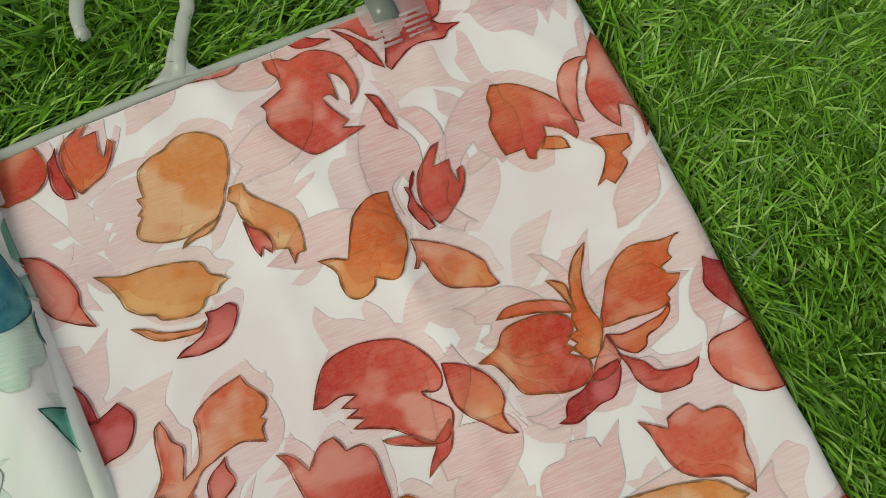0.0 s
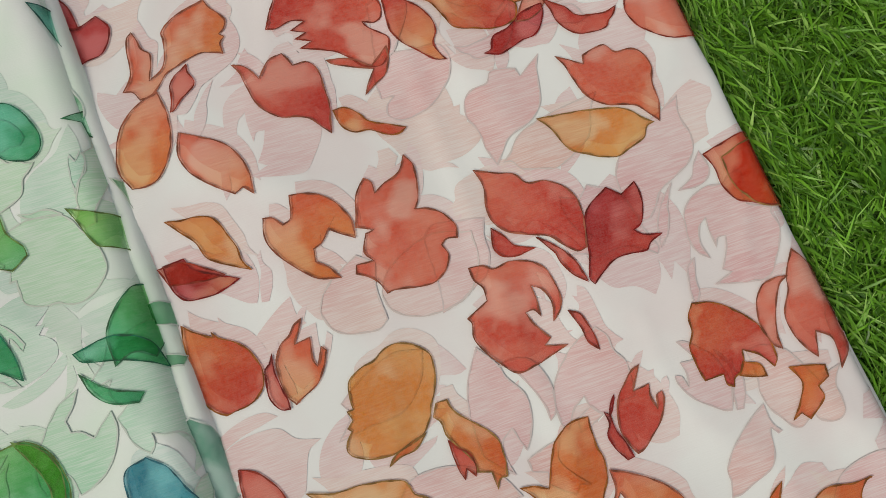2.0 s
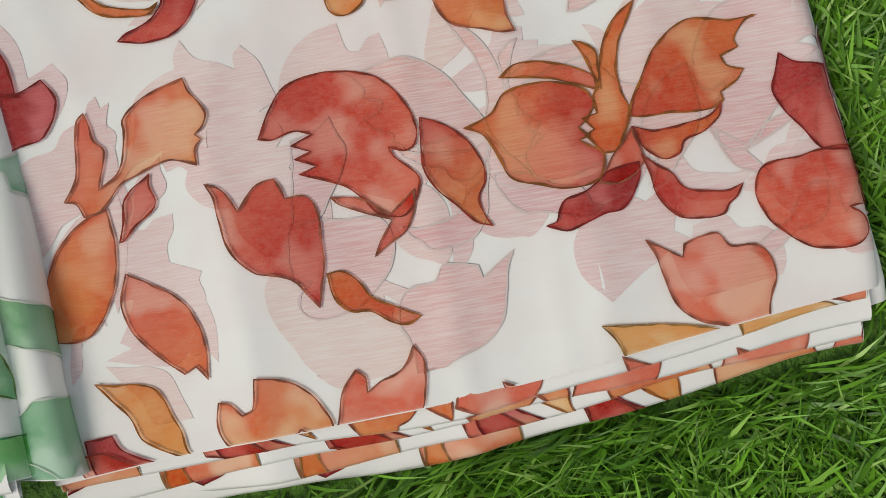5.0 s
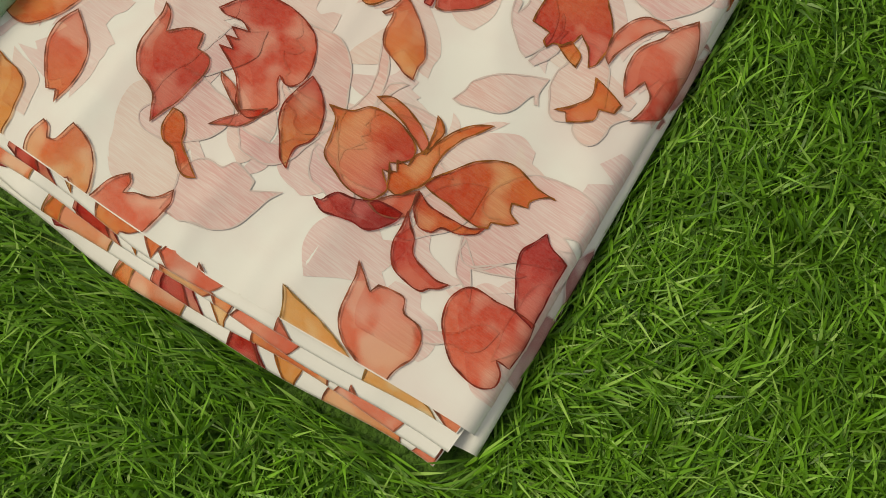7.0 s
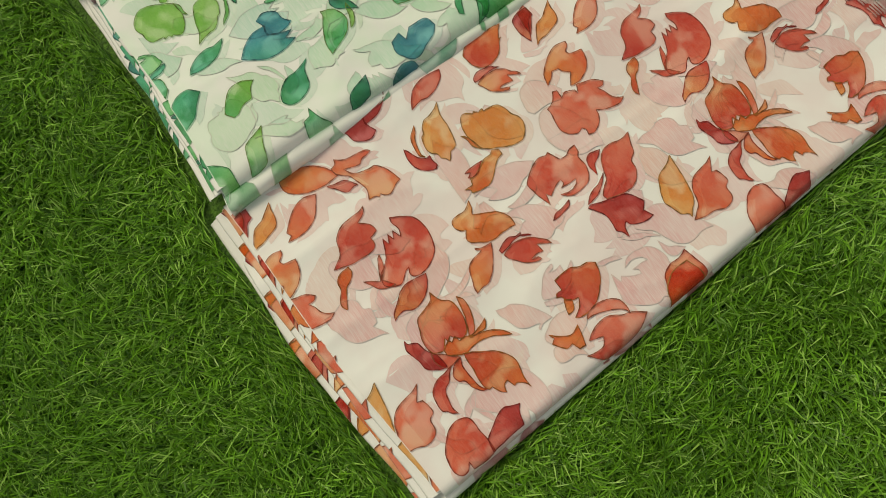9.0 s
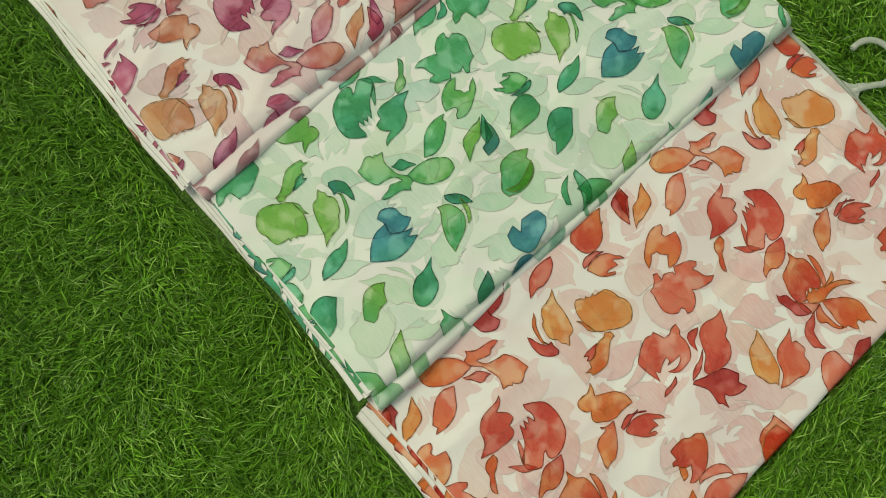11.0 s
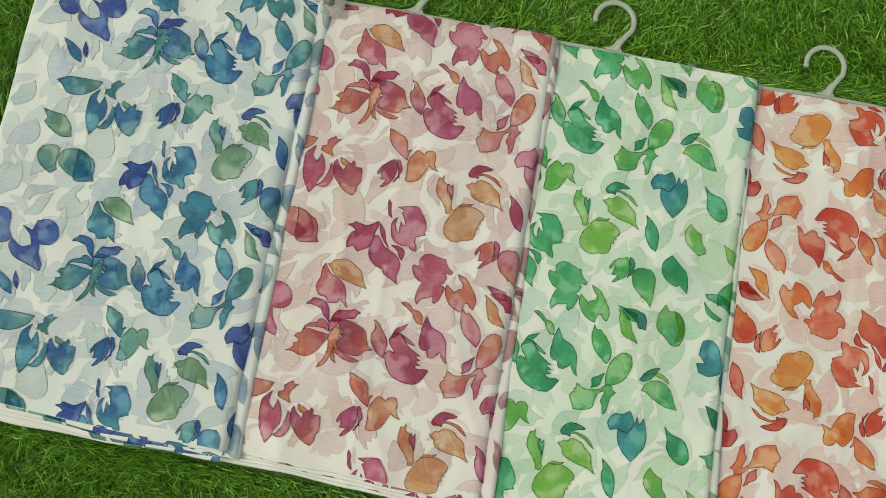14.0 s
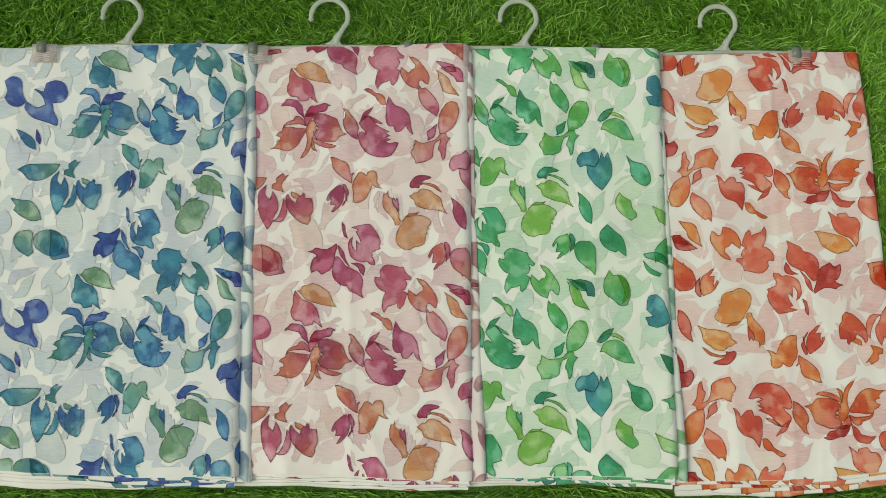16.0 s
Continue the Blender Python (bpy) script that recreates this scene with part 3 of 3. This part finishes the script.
def far_leaf(p):
    p("cy", (32, -1), (16, -8.5), (-17.5, -11), (-32, -11), (-25, 1), (-7, 11.5), (12, 12.5), (23, 3.5))


def far_bud(p):
    p("cy", (37.5, -42), (22.5, -40), (6, -38.5), (-6, -27.5), (-11, -14.5), (3, -12), (20.5, -18.5), (31.5, -26), (28, -32))
    p("yc", (6, -0), (-0.5, 3.5), (0, 19), (-3, 30), (4.5, 36), (20, 27.5), (27.5, 16), (22.5, 4.5))
    p("yc", (-5, 5), (-19, -1), (-38, 1.5), (-48.5, 14.5), (-50, 30), (-30.5, 34.5), (-9, 26), (-1.5, 15))


def side_lily(p):
    p("yc", (17, 15), (11.5, 2.5), (-4, -4.5), (-17.5, 1), (-27, 16.5), (-30.5, 22.5), (-15.5, 23.5), (-0, 19.5), (11.5, 14.5))
    p("kr", (22, 2.5), (15.5, -9), (8, -15.5), (-1.5, -19.5), (4, -8.5), (9.5, -1), (17.5, 3.5))
    p("yy", (10, -10.5), (-3.5, -13), (-13.5, -9), (-16, -4), (-5.5, -7.5), (6, -8.5))


DESIGN = (
    (bud_leaf, 258, 209), (heart, 244, 145), (blob, 333, 218), (gold_leaf, 304, 181), (trefoil, 409, 180), (rosebuds, 274, 268),
    (magnolia, 468, 103), (twin_petal, 530, 82), (rose, 381, 101), (branch, 288, 109), (tulip, 348, 78), (leaf, 298, 58), (cup, 464, 337),
    (leaf_pair, 262, 324), (bloom, 335, 313), (lily, 429, 283), (open_rose, 396, 258), (fringed_tulip, 499, 203), (fold_petal, 517, 282),
    (side_leaf, 200, 199), (side_tulip, 227, 7), (side_petal, 148, 52), (side_spray, 138, 201), (side_pair, 161, 117), (far_bloom, 570, 99),
    (far_leaf, 556, 184), (far_bud, 557, 264), (side_lily, 220, 80),
)


def smooth_outline(points, step=1.3):
    """A closed curve through the anchors of a petal, with a sharp point wherever the line turns hard."""
    q = [Vector(p) for p in points]
    n = len(q)
    tangent = []
    for i in range(n):
        a, b = q[i] - q[i - 1], q[(i + 1) % n] - q[i]
        hard = a.length > 0 and b.length > 0 and a.angle(b) > radians(58)
        tangent.append(None if hard else (q[(i + 1) % n] - q[i - 1]) * 0.5)
    line = []
    for i in range(n):
        a, b = q[i], q[(i + 1) % n]
        ta, tb = tangent[i] or (b - a), tangent[(i + 1) % n] or (b - a)
        d = (b - a).length
        ta, tb = ta * min(1, d / max(ta.length, 1e-6)), tb * min(1, d / max(tb.length, 1e-6))
        k = max(2, round(d / step))
        for j in range(k):
            u = j / k
            line.append(a * (2 * u**3 - 3 * u**2 + 1) + ta * (u**3 - 2 * u**2 + u) + b * (3 * u**2 - 2 * u**3) + tb * (u**3 - u**2))
    return line


class Petal:
    """One printed petal, flat: a filled area with its dye run and a drawn line of uneven weight round it."""

    def __init__(self, motif, dyes, points, rng):
        self.motif, self.dyes = motif, dyes
        line = smooth_outline(points)
        area = sum(a.x * b.y - b.x * a.y for a, b in zip(line, line[1:] + line[:1]))
        if area < 0:
            line.reverse()
        n = len(line)
        lo = Vector((min(p.x for p in line), min(p.y for p in line)))
        hi = Vector((max(p.x for p in line), max(p.y for p in line)))
        self.mid = (lo + hi) / 2
        inner, x = [], lo.x
        while x < hi.x:
            y = lo.y + 1.5 * (int(x) % 2)
            while y < hi.y:
                inner.append(Vector((x, y)))
                y += 3.2
            x += 3.2
        co = np.array([tuple(p) for p in line])
        inner = [p for p in inner if np.min(np.hypot(co[:, 0] - p.x, co[:, 1] - p.y)) > 1.2]
        flat, _, tris, *_ = delaunay_2d_cdt(line + inner, [(i, (i + 1) % n) for i in range(n)], [], 1, 1e-4)
        self.fill, self.tris = [tuple(p) for p in flat], [tuple(t) for t in tris]
        f = np.array(self.fill)
        rim = np.min(np.hypot(f[:, None, 0] - co[None, :, 0], f[:, None, 1] - co[None, :, 1]), 1)
        self.rim = np.clip(rim / 6.0, 0, 1)
        way = Vector(points[0]) - self.mid
        way = way / max(way.length_squared, 1e-6)
        self.run = np.clip(0.5 - 0.5 * ((f[:, 0] - self.mid.x) * way.x + (f[:, 1] - self.mid.y) * way.y) + rng.uniform(-0.4, 0.4), 0, 1)
        self.band = []
        ph = rng.uniform(0, 6)
        for i in range(n):
            d = line[(i + 1) % n] - line[i - 1]
            side = Vector((-d.y, d.x)).normalized() if d.length > 1e-6 else Vector((0, 0))
            w = 0.52 + 0.20 * math.sin(0.9 * i + ph) + 0.14 * math.sin(0.37 * i + 2 * ph)
            self.band.append((tuple(line[i] - side * 0.15), tuple(line[i] + side * max(w, 0.2))))


def all_petals():
    rng, found = random.Random(4), []
    for motif, x, y in DESIGN:
        motif(lambda dyes, *points: found.append(Petal(motif, dyes, [(x + a, y + b) for a, b in points], rng)))
    return found


PETALS = all_petals()


class PrintWork:
    """Gathers the petals of a print on one cloth into one mesh. surface(x, y, off) lays a plan point on the cloth; inside(x, y) tells whether a petal there is wanted."""

    def __init__(self, kind, palette, surface, inside, off, outlined=True):
        self.kind, self.palette, self.surface, self.inside, self.off, self.outlined = kind, palette, surface, inside, off, outlined
        self.verts, self.faces, self.slots, self.tint = [], [], [], []

    def design(self, place):
        """place moves a point of the design, in millimetres, to the plan, in metres."""
        for i, petal in enumerate(PETALS):
            if petal.motif in CUT[self.kind] or not self.inside(*place(*petal.mid)):
                continue
            ca, cb = self.palette[petal.dyes[0]], self.palette[petal.dyes[1]]
            lift = self.off + 0.00002 * (i % 9)
            base = len(self.verts)
            for (x, y), run, rim in zip(petal.fill, petal.run, petal.rim):
                self.verts.append(self.surface(*place(x, y), lift))
                self.tint.append([lerp(a, b, run) for a, b in zip(ca, cb)] + [rim])
            self.faces += [(base + a, base + b, base + c) for a, b, c in petal.tris]
            self.slots += [0] * len(petal.tris)
            if not self.outlined:
                continue
            base, n = len(self.verts), len(petal.band)
            for pair in petal.band:
                for x, y in pair:
                    self.verts.append(self.surface(*place(x, y), lift + 0.0002))
                    self.tint.append([*ca, 1])
            self.faces += [(base + 2 * k, base + 2 * ((k + 1) % n), base + 2 * ((k + 1) % n) + 1, base + 2 * k + 1) for k in range(n)]
            self.slots += [1] * n

    def finish(self, name, fill, line, parent, label=""):
        if not self.faces:
            return None
        ob = mesh_object(name, self.verts, self.faces, [fill, line], True, self.slots)
        col = ob.data.color_attributes.new("tint", "FLOAT_COLOR", "POINT")
        col.data.foreach_set("color", np.array(self.tint, dtype=np.float32).ravel())
        ob["kind"] = "stuff"
        return under(ob, parent, label)


# the dyes of the four colourways: gold, orange, coral, red, dark, heart and what takes their places
PALETTES = {
    "orange": {"y": (0.90, 0.50, 0.16), "o": (0.86, 0.29, 0.06), "c": (0.88, 0.27, 0.16), "r": (0.75, 0.10, 0.06), "k": (0.56, 0.03, 0.035), "h": (0.60, 0.04, 0.045)},
    "green": {"y": (0.40, 0.70, 0.20), "o": (0.24, 0.64, 0.20), "c": (0.11, 0.58, 0.28), "r": (0.03, 0.45, 0.26), "k": (0.014, 0.27, 0.24), "h": (0.05, 0.38, 0.50)},
    "pink": {"y": (0.80, 0.50, 0.28), "o": (0.76, 0.32, 0.20), "c": (0.70, 0.22, 0.36), "r": (0.52, 0.09, 0.27), "k": (0.56, 0.04, 0.15), "h": (0.68, 0.19, 0.36)},
    "blue": {"y": (0.32, 0.53, 0.35), "o": (0.12, 0.43, 0.42), "c": (0.045, 0.33, 0.50), "r": (0.025, 0.19, 0.54), "k": (0.025, 0.06, 0.45), "h": (0.09, 0.19, 0.58)},
}
# what the weave above makes of the dyes of lower layers
VEILS = {"orange": (0.60, 0.37, 0.40), "green": (0.38, 0.62, 0.46), "pink": (0.58, 0.40, 0.43), "blue": (0.42, 0.52, 0.62)}
VEILED = {kind: {dye: tuple(lerp(c, v, 0.78) for c, v in zip(col, VEILS[kind])) for dye, col in dyes.items()} for kind, dyes in PALETTES.items()}
# the side flower is drawn half where a fold hides the rest of it, and whole elsewhere
CUT = {"orange": (far_bloom,), "green": (twin_petal,), "pink": (twin_petal,), "blue": (twin_petal,)}
# how the design lies on each cloth: a turn and scale, a place and the step of its repeat, in millimetres
LAY = {
    "orange": ((1.0, 0.0, 0.0, 1.0), (0, 0), (-19, 304)),
    "green": ((-0.9326, -0.0046, 0.1326, -0.9529), (364.4, 521.5), (1.8, -290.2)),
    "pink": ((-0.9313, 0.0533, 0.018, -0.9823), (188.2, 543.3), (19.8, -291.5)),
    "blue": ((-0.8483, -0.0013, 0.0128, -0.945), (-106.5, 545.7), (-0.1, -282.7)),
}


def laid(kind, k, shift=(0.0, 0.0), mirror=None):
    """The k-th repeat of the design on a cloth, moved, or turned over about a fold."""
    (a, b, c, d), (tx, ty), (rx, ry) = LAY[kind]

    def place(x, y):
        squeeze = 0.055 * (y - 104) if kind == "orange" and k > 0 else 0.0
        px = (a * x + b * y + tx + k * rx - 0.5 * squeeze) / 1000
        py = (c * x + d * y + ty + k * ry - squeeze) / 1000
        return (px if mirror is None else mirror - px) + shift[0], py + shift[1]

    return place


def hem_layer(kind, cloth, k, layers, out, depth, x0, x1, parent, seed):
    """One of the staggered cut edges under the top sheet, with its scraps of print."""
    rng = random.Random(seed * 31 + k)
    n = 60
    ph = rng.uniform(0, 6)

    def line(x):
        s = (x - x0) / (x1 - x0)
        lo = cloth.ends(x)[0]
        step = lerp(out[0], out[1], s) * (k / layers)
        return lo - step + 0.0013 * math.sin(7 * s + ph) + 0.0008 * math.sin(19 * s + 2 * ph)

    def place(x, back, off=0.0):
        y = line(x) + back
        top = cloth.height(x, cloth.ends(x)[0] + 0.03) - 0.0035 - 0.0026 * k
        top = max(top, 0.0035)
        return x, y, top - 0.0022 * math.exp(-back / 0.0025) + off

    backs = (0.0, 0.0012, 0.003, 0.006, 0.012, depth)
    verts = [place(lerp(x0, x1, i / n), b) for i in range(n + 1) for b in backs]
    verts += [(v[0], v[1] + 0.0012, v[2] - 0.0012) for v in verts[:: len(backs)]]
    m = len(backs)
    faces = [(i * m + b, i * m + m + b, i * m + m + b + 1, i * m + b + 1) for i in range(n) for b in range(m - 1)]
    lip = (n + 1) * m
    faces += [(lip + i, lip + i + 1, (i + 1) * m, i * m) for i in range(n)]
    layer = under(mesh_object("hem_layer", verts, faces, [OPAQUE]), parent)

    def surface(x, y, off):
        back = min(max(y - line(x), 0.0001), depth - 0.001)
        return place(min(max(x, x0 + 0.0005), x1 - 0.0005), back, 0.0003 + off)

    work = PrintWork(kind, PALETTES[kind], surface, lambda x, y: x0 - 0.005 < x < x1 + 0.005 and abs(y - line(x)) < 0.035, 0.0)
    for r in (-2, -1, 0, 1, 2):
        work.design(laid(kind, r, (rng.uniform(-0.01, 0.01) + 0.045 * k, 0.006 - 0.004 * k)))
    work.finish("print", PRINT, LINE, layer, "cut-off pieces of the flower print")
    return layer


def inner_folds(cloth, parent):
    """The thickness of the folded stack under its upper sheets, rounded at the folds."""
    verts, faces = [], []
    rows, n = 60, 40
    for j in range(rows + 1):
        y0 = lerp(cloth.hem[1], cloth.top[1], j / rows)
        xl, xr = cloth.edges(y0)
        for i in range(n + 1):
            x = lerp(xl + 0.004, xr - 0.004, i / n)
            lo, hi = cloth.ends(x)
            y = lerp(lo + 0.006, hi - 0.004, j / rows)
            edge = min(i, n - i) / n
            verts.append((x, y, max(cloth.height(x, y) - 0.0034 - 0.006 * math.exp(-edge * 60), 0.004)))
    m = n + 1
    top = len(verts)
    verts += [(v[0], v[1], 0.003) for v in verts[:top]]
    for j in range(rows):
        for i in range(n):
            a = j * m + i
            faces += [(a, a + 1, a + m + 1, a + m), (top + a, top + a + m, top + a + m + 1, top + a + 1)]
    for i in range(n):
        faces += [(i, top + i, top + i + 1, i + 1), (rows * m + i, rows * m + i + 1, top + rows * m + i + 1, top + rows * m + i)]
    for j in range(rows):
        a, b = j * m, j * m + n
        faces += [(a, a + m, top + a + m, top + a), (b, top + b, top + b + m, b + m)]
    return under(mesh_object("inner_folds", verts, faces, [OPAQUE]), parent)


def on_cloth(cloth, margin, above=-0.012):
    """Keeps petals to a cloth, with a margin past its folds; and a way to lay them there."""

    def inside(x, y):
        xl, xr = cloth.edges(y)
        lo, hi = cloth.ends(x)
        return xl - margin < x < xr + margin and lo + above < y < hi + 0.03

    def surface(x, y, off):
        lo, hi = cloth.ends(x)
        return cloth.at(x, min(max(y, lo + max(above, 0.0006)), hi - 0.0006), off)

    return inside, surface


def folded_cloth(kind, cloth, lower, out, label, seed):
    """A folded length of sheer printed cloth: upper sheet and its print, the sheets below that show through, the lower fold and the cut hems."""
    thing = tagged(new("folded_fabric"), label, "fabric", "folded printed fabrics")
    top = cloth.sheet("top_sheet", 0.0, SHEER[kind], thing, "sheer white top layer")
    repeats = (-2, -1, 0, 1, 2)
    inside, surface = on_cloth(cloth, 0.016)
    work = PrintWork(kind, PALETTES[kind], surface, lambda x, y: inside(x, y + 0.02) or inside(x, y), 0.0009)
    for k in repeats:
        work.design(laid(kind, k))
    work.finish("print", PRINT, LINE, top, f"{kind} watercolour flower print with dark outlines")
    cloth.sheet("second_sheet", -0.0018, OPAQUE, thing, "white layer seen through the sheer one", inset=0.002)
    inside, surface = on_cloth(cloth, 0.010, 0.013)
    ghost = PrintWork(kind, VEILED[kind], surface, inside, 0.00034)
    for k in repeats:
        ghost.design(laid(kind, k, (0.0, FOLD[kind][1]), FOLD[kind][0]))
    ghost.finish("back_print", PRINT_UNDER, LINE_UNDER, top, "turned-over print of the layer below, pale through the cloth")
    deep = PrintWork(kind, VEILED[kind], surface, inside, 0.00012, outlined=False)
    for k in repeats:
        deep.design(laid(kind, k, (0.0045, 0.0055)))
        deep.design(laid(kind, k, (FOLD[kind][2], 0.12), FOLD[kind][0]))
    deep.finish("deep_print", PRINT_DEEP, LINE_UNDER, top, "fainter print of deeper layers")
    inner_folds(cloth, thing)
    if lower is not None:
        fold = lower.sheet("lower_fold", 0.0, SHEER[kind], thing, "lower fold of the stack", rows=70, x_from=0.05)
        inside, surface = on_cloth(lower, 0.012)
        low = PrintWork(kind, VEILED[kind], surface, inside, 0.00035)
        for k in repeats:
            low.design(laid(kind, k, (0.02, 0.01)))
        low.finish("print", PRINT, LINE_UNDER, fold)
    x0, x1 = cloth.left[1] + 0.004, cloth.right[1] - 0.002
    for k in range(1, 5):
        hem_layer(kind, cloth, k, 4, out, 0.035, x0 + 0.001 * k, x1 - 0.006 + 0.0015 * (k % 3), thing, seed)
    return thing


CLOTHS = {
    "orange": (Cloth((0.500, 0.549), (0.190, 0.242), (0.006, 0.031), (0.573, 0.592), (0.016, 0.022), 0.0085, ((0.385, 0.0010),), 1),
               Cloth((0.501, 0.555), (0.43, 0.48), (0.004, 0.026), (0.57, 0.59), (0.011, 0.0125), 0.0055, (), 2), (0.020, 0.021)),
    "green": (Cloth((0.222, 0.247), (-0.075, -0.04), (0.012, 0.016), (0.571, 0.577), (0.019, 0.030), 0.0125, ((0.135, 0.0010),), 3),
              Cloth((0.224, 0.261), (0.15, 0.18), (0.012, 0.014), (0.57, 0.575), (0.0215, 0.0225), 0.0075, (), 4), (0.013, 0.012)),
    "pink": (Cloth((-0.033, -0.012), (-0.36, -0.335), (0.008, 0.008), (0.557, 0.572), (0.020, 0.031), 0.0125, ((-0.18, 0.0010),), 5),
             Cloth((-0.029, 0.004), (-0.11, -0.08), (0.008, 0.006), (0.557, 0.57), (0.0225, 0.0235), 0.0075, (), 6), (0.018, 0.014)),
    "blue": (Cloth((-0.323, -0.303), (-0.668, -0.648), (0.002, 0.004), (0.541, 0.561), (0.022, 0.031), 0.0125, ((-0.48, 0.0010),), 7),
             Cloth((-0.312, -0.289), (-0.40, -0.37), (0.000, -0.004), (0.54, 0.559), (0.0235, 0.0245), 0.0075, (), 8), (0.021, 0.014)),
}
LABELS = {
    "orange": "white voile with orange and red watercolour flowers, on turf",
    "green": "white voile with green and teal watercolour leaves, on turf",
    "pink": "white voile with magenta and ochre watercolour flowers, on turf",
    "blue": "white voile with blue and teal watercolour flowers, on turf",
}
# the folds about which the layer below is turned over: twice their x, a slip along y, and a slip of the layers further down
FOLD = {"orange": (0.889, 0.004, -0.19), "green": (0.263, 0.003, -0.13), "pink": (-0.335, -0.008, -0.07), "blue": (-0.916, -0.006, -0.06)}
for seed, (kind, (cloth, lower, out)) in enumerate(CLOTHS.items(), 11):
    folded_cloth(kind, cloth, lower, out, LABELS[kind], seed * 7)


# ---- hangers ----
def tube(points, radius, flat=0.75, sides=10, ends=True):
    """A bmesh tube along points, with rounded ends."""
    bm = bmesh.new()
    pts = [Vector(p) for p in points]
    rings = []
    for i, p in enumerate(pts):
        d = (pts[min(i + 1, len(pts) - 1)] - pts[max(i - 1, 0)]).normalized()
        side = d.cross(Vector((0, 0, 1))).normalized()
        up = side.cross(d)
        r = radius(i / (len(pts) - 1)) if callable(radius) else radius
        rings.append([bm.verts.new(p + side * (r * math.cos(a)) + up * (flat * r * math.sin(a))) for a in (2 * math.pi * k / sides for k in range(sides))])
    for a, b in zip(rings, rings[1:]):
        for k in range(sides):
            bm.faces.new((a[k], a[(k + 1) % sides], b[(k + 1) % sides], b[k]))
    bm.faces.new(rings[0][::-1]), bm.faces.new(rings[-1])
    return bm


def block(size, bevel):
    bm = bmesh.new()
    bmesh.ops.create_cube(bm, size=1.0, matrix=Matrix.Diagonal((*size, 1)))
    bmesh.ops.bevel(bm, geom=bm.edges[:], offset=bevel, segments=2, affect="EDGES")
    return bm


def clothes_hanger():
    """A moulded clear hanger lying flat: a hook, a flared neck, a bar and two clips; its origin is at the foot of the neck."""
    thing = tagged(new("clothes_hanger"), "frosted clear plastic clip hanger lying behind folded fabric", "hanger", "clear plastic hangers")
    # the hook: up the neck, round the bow and down to the free end
    pts = [(0.000, -0.004, 0.002), (0.003, 0.004, 0.002), (0.0075, 0.013, 0.0025), (0.0125, 0.021, 0.003)]
    for k in range(19):
        a = radians(-22 + k * 11.6)
        pts.append((-0.007 + 0.0245 * math.cos(a), 0.034 + 0.0245 * math.sin(a), 0.003))
    hook = part("hook", tube(pts, lambda s: 0.0034 if s < 0.93 else 0.0030, 0.7, 12), CLEAR_PLASTIC, thing, "frosted clear hook")
    bm = bmesh.new()
    bmesh.ops.create_uvsphere(bm, u_segments=12, v_segments=8, radius=0.0036, matrix=Matrix.Translation(pts[-1]))
    part("hook_end", bm, CLEAR_PLASTIC, hook)
    part("neck", tube([(0.0, -0.0045, 0.001), (0.0003, -0.002, 0.0015), (0.0013, 0.002, 0.002), (0.003, 0.008, 0.0022), (0.006, 0.0125, 0.0025)],
                      lambda s: 0.0034 + 0.013 * (1 - s) ** 2.6, 0.16, 12), CLEAR_PLASTIC, thing)
    bar = [(x, -0.0055 - 0.004 * (abs(x) / 0.13) ** 2, 0.0) for x in np.linspace(-0.130, 0.130, 25)]
    part("bar", tube(bar, 0.0026, 0.8, 8), CLEAR_PLASTIC, thing, "clear bar along the top edge of the cloth")
    for x in (-0.107, 0.097):
        clip = part("clip", block((0.0125, 0.016, 0.007), 0.0012), CLIP_PLASTIC, thing, "grey clear plastic clip")
        clip.location = (x, -0.010, 0.006)
        pad = part("pad", block((0.032, 0.025, 0.0018), 0.0006), PAD_PLASTIC, clip, "ribbed clear clip pad")
        pad.location = (0.004, -0.0085, 0.0010)
        for column in (-0.0035, 0.0115):
            for k in range(5):
                rib = part("rib", block((0.012, 0.0015, 0.0012), 0.0004), PAD_PLASTIC, clip)
                rib.location = (column, -0.0075 - 0.0028 * k, 0.0023)
    return thing


hanger = clothes_hanger()
hanger.matrix_basis = pose(0.314, 0.5865, 0.015, 0, 0, 3.5)
copy_thing(hanger, pose(0.040, 0.5795, 0.0175, 0, 0, 1.5))
copy_thing(hanger, pose(-0.211, 0.5690, 0.019, 0, 0, 3.0))
copy_thing(hanger, pose(-0.482, 0.5580, 0.020, 0, 0, 3.0))
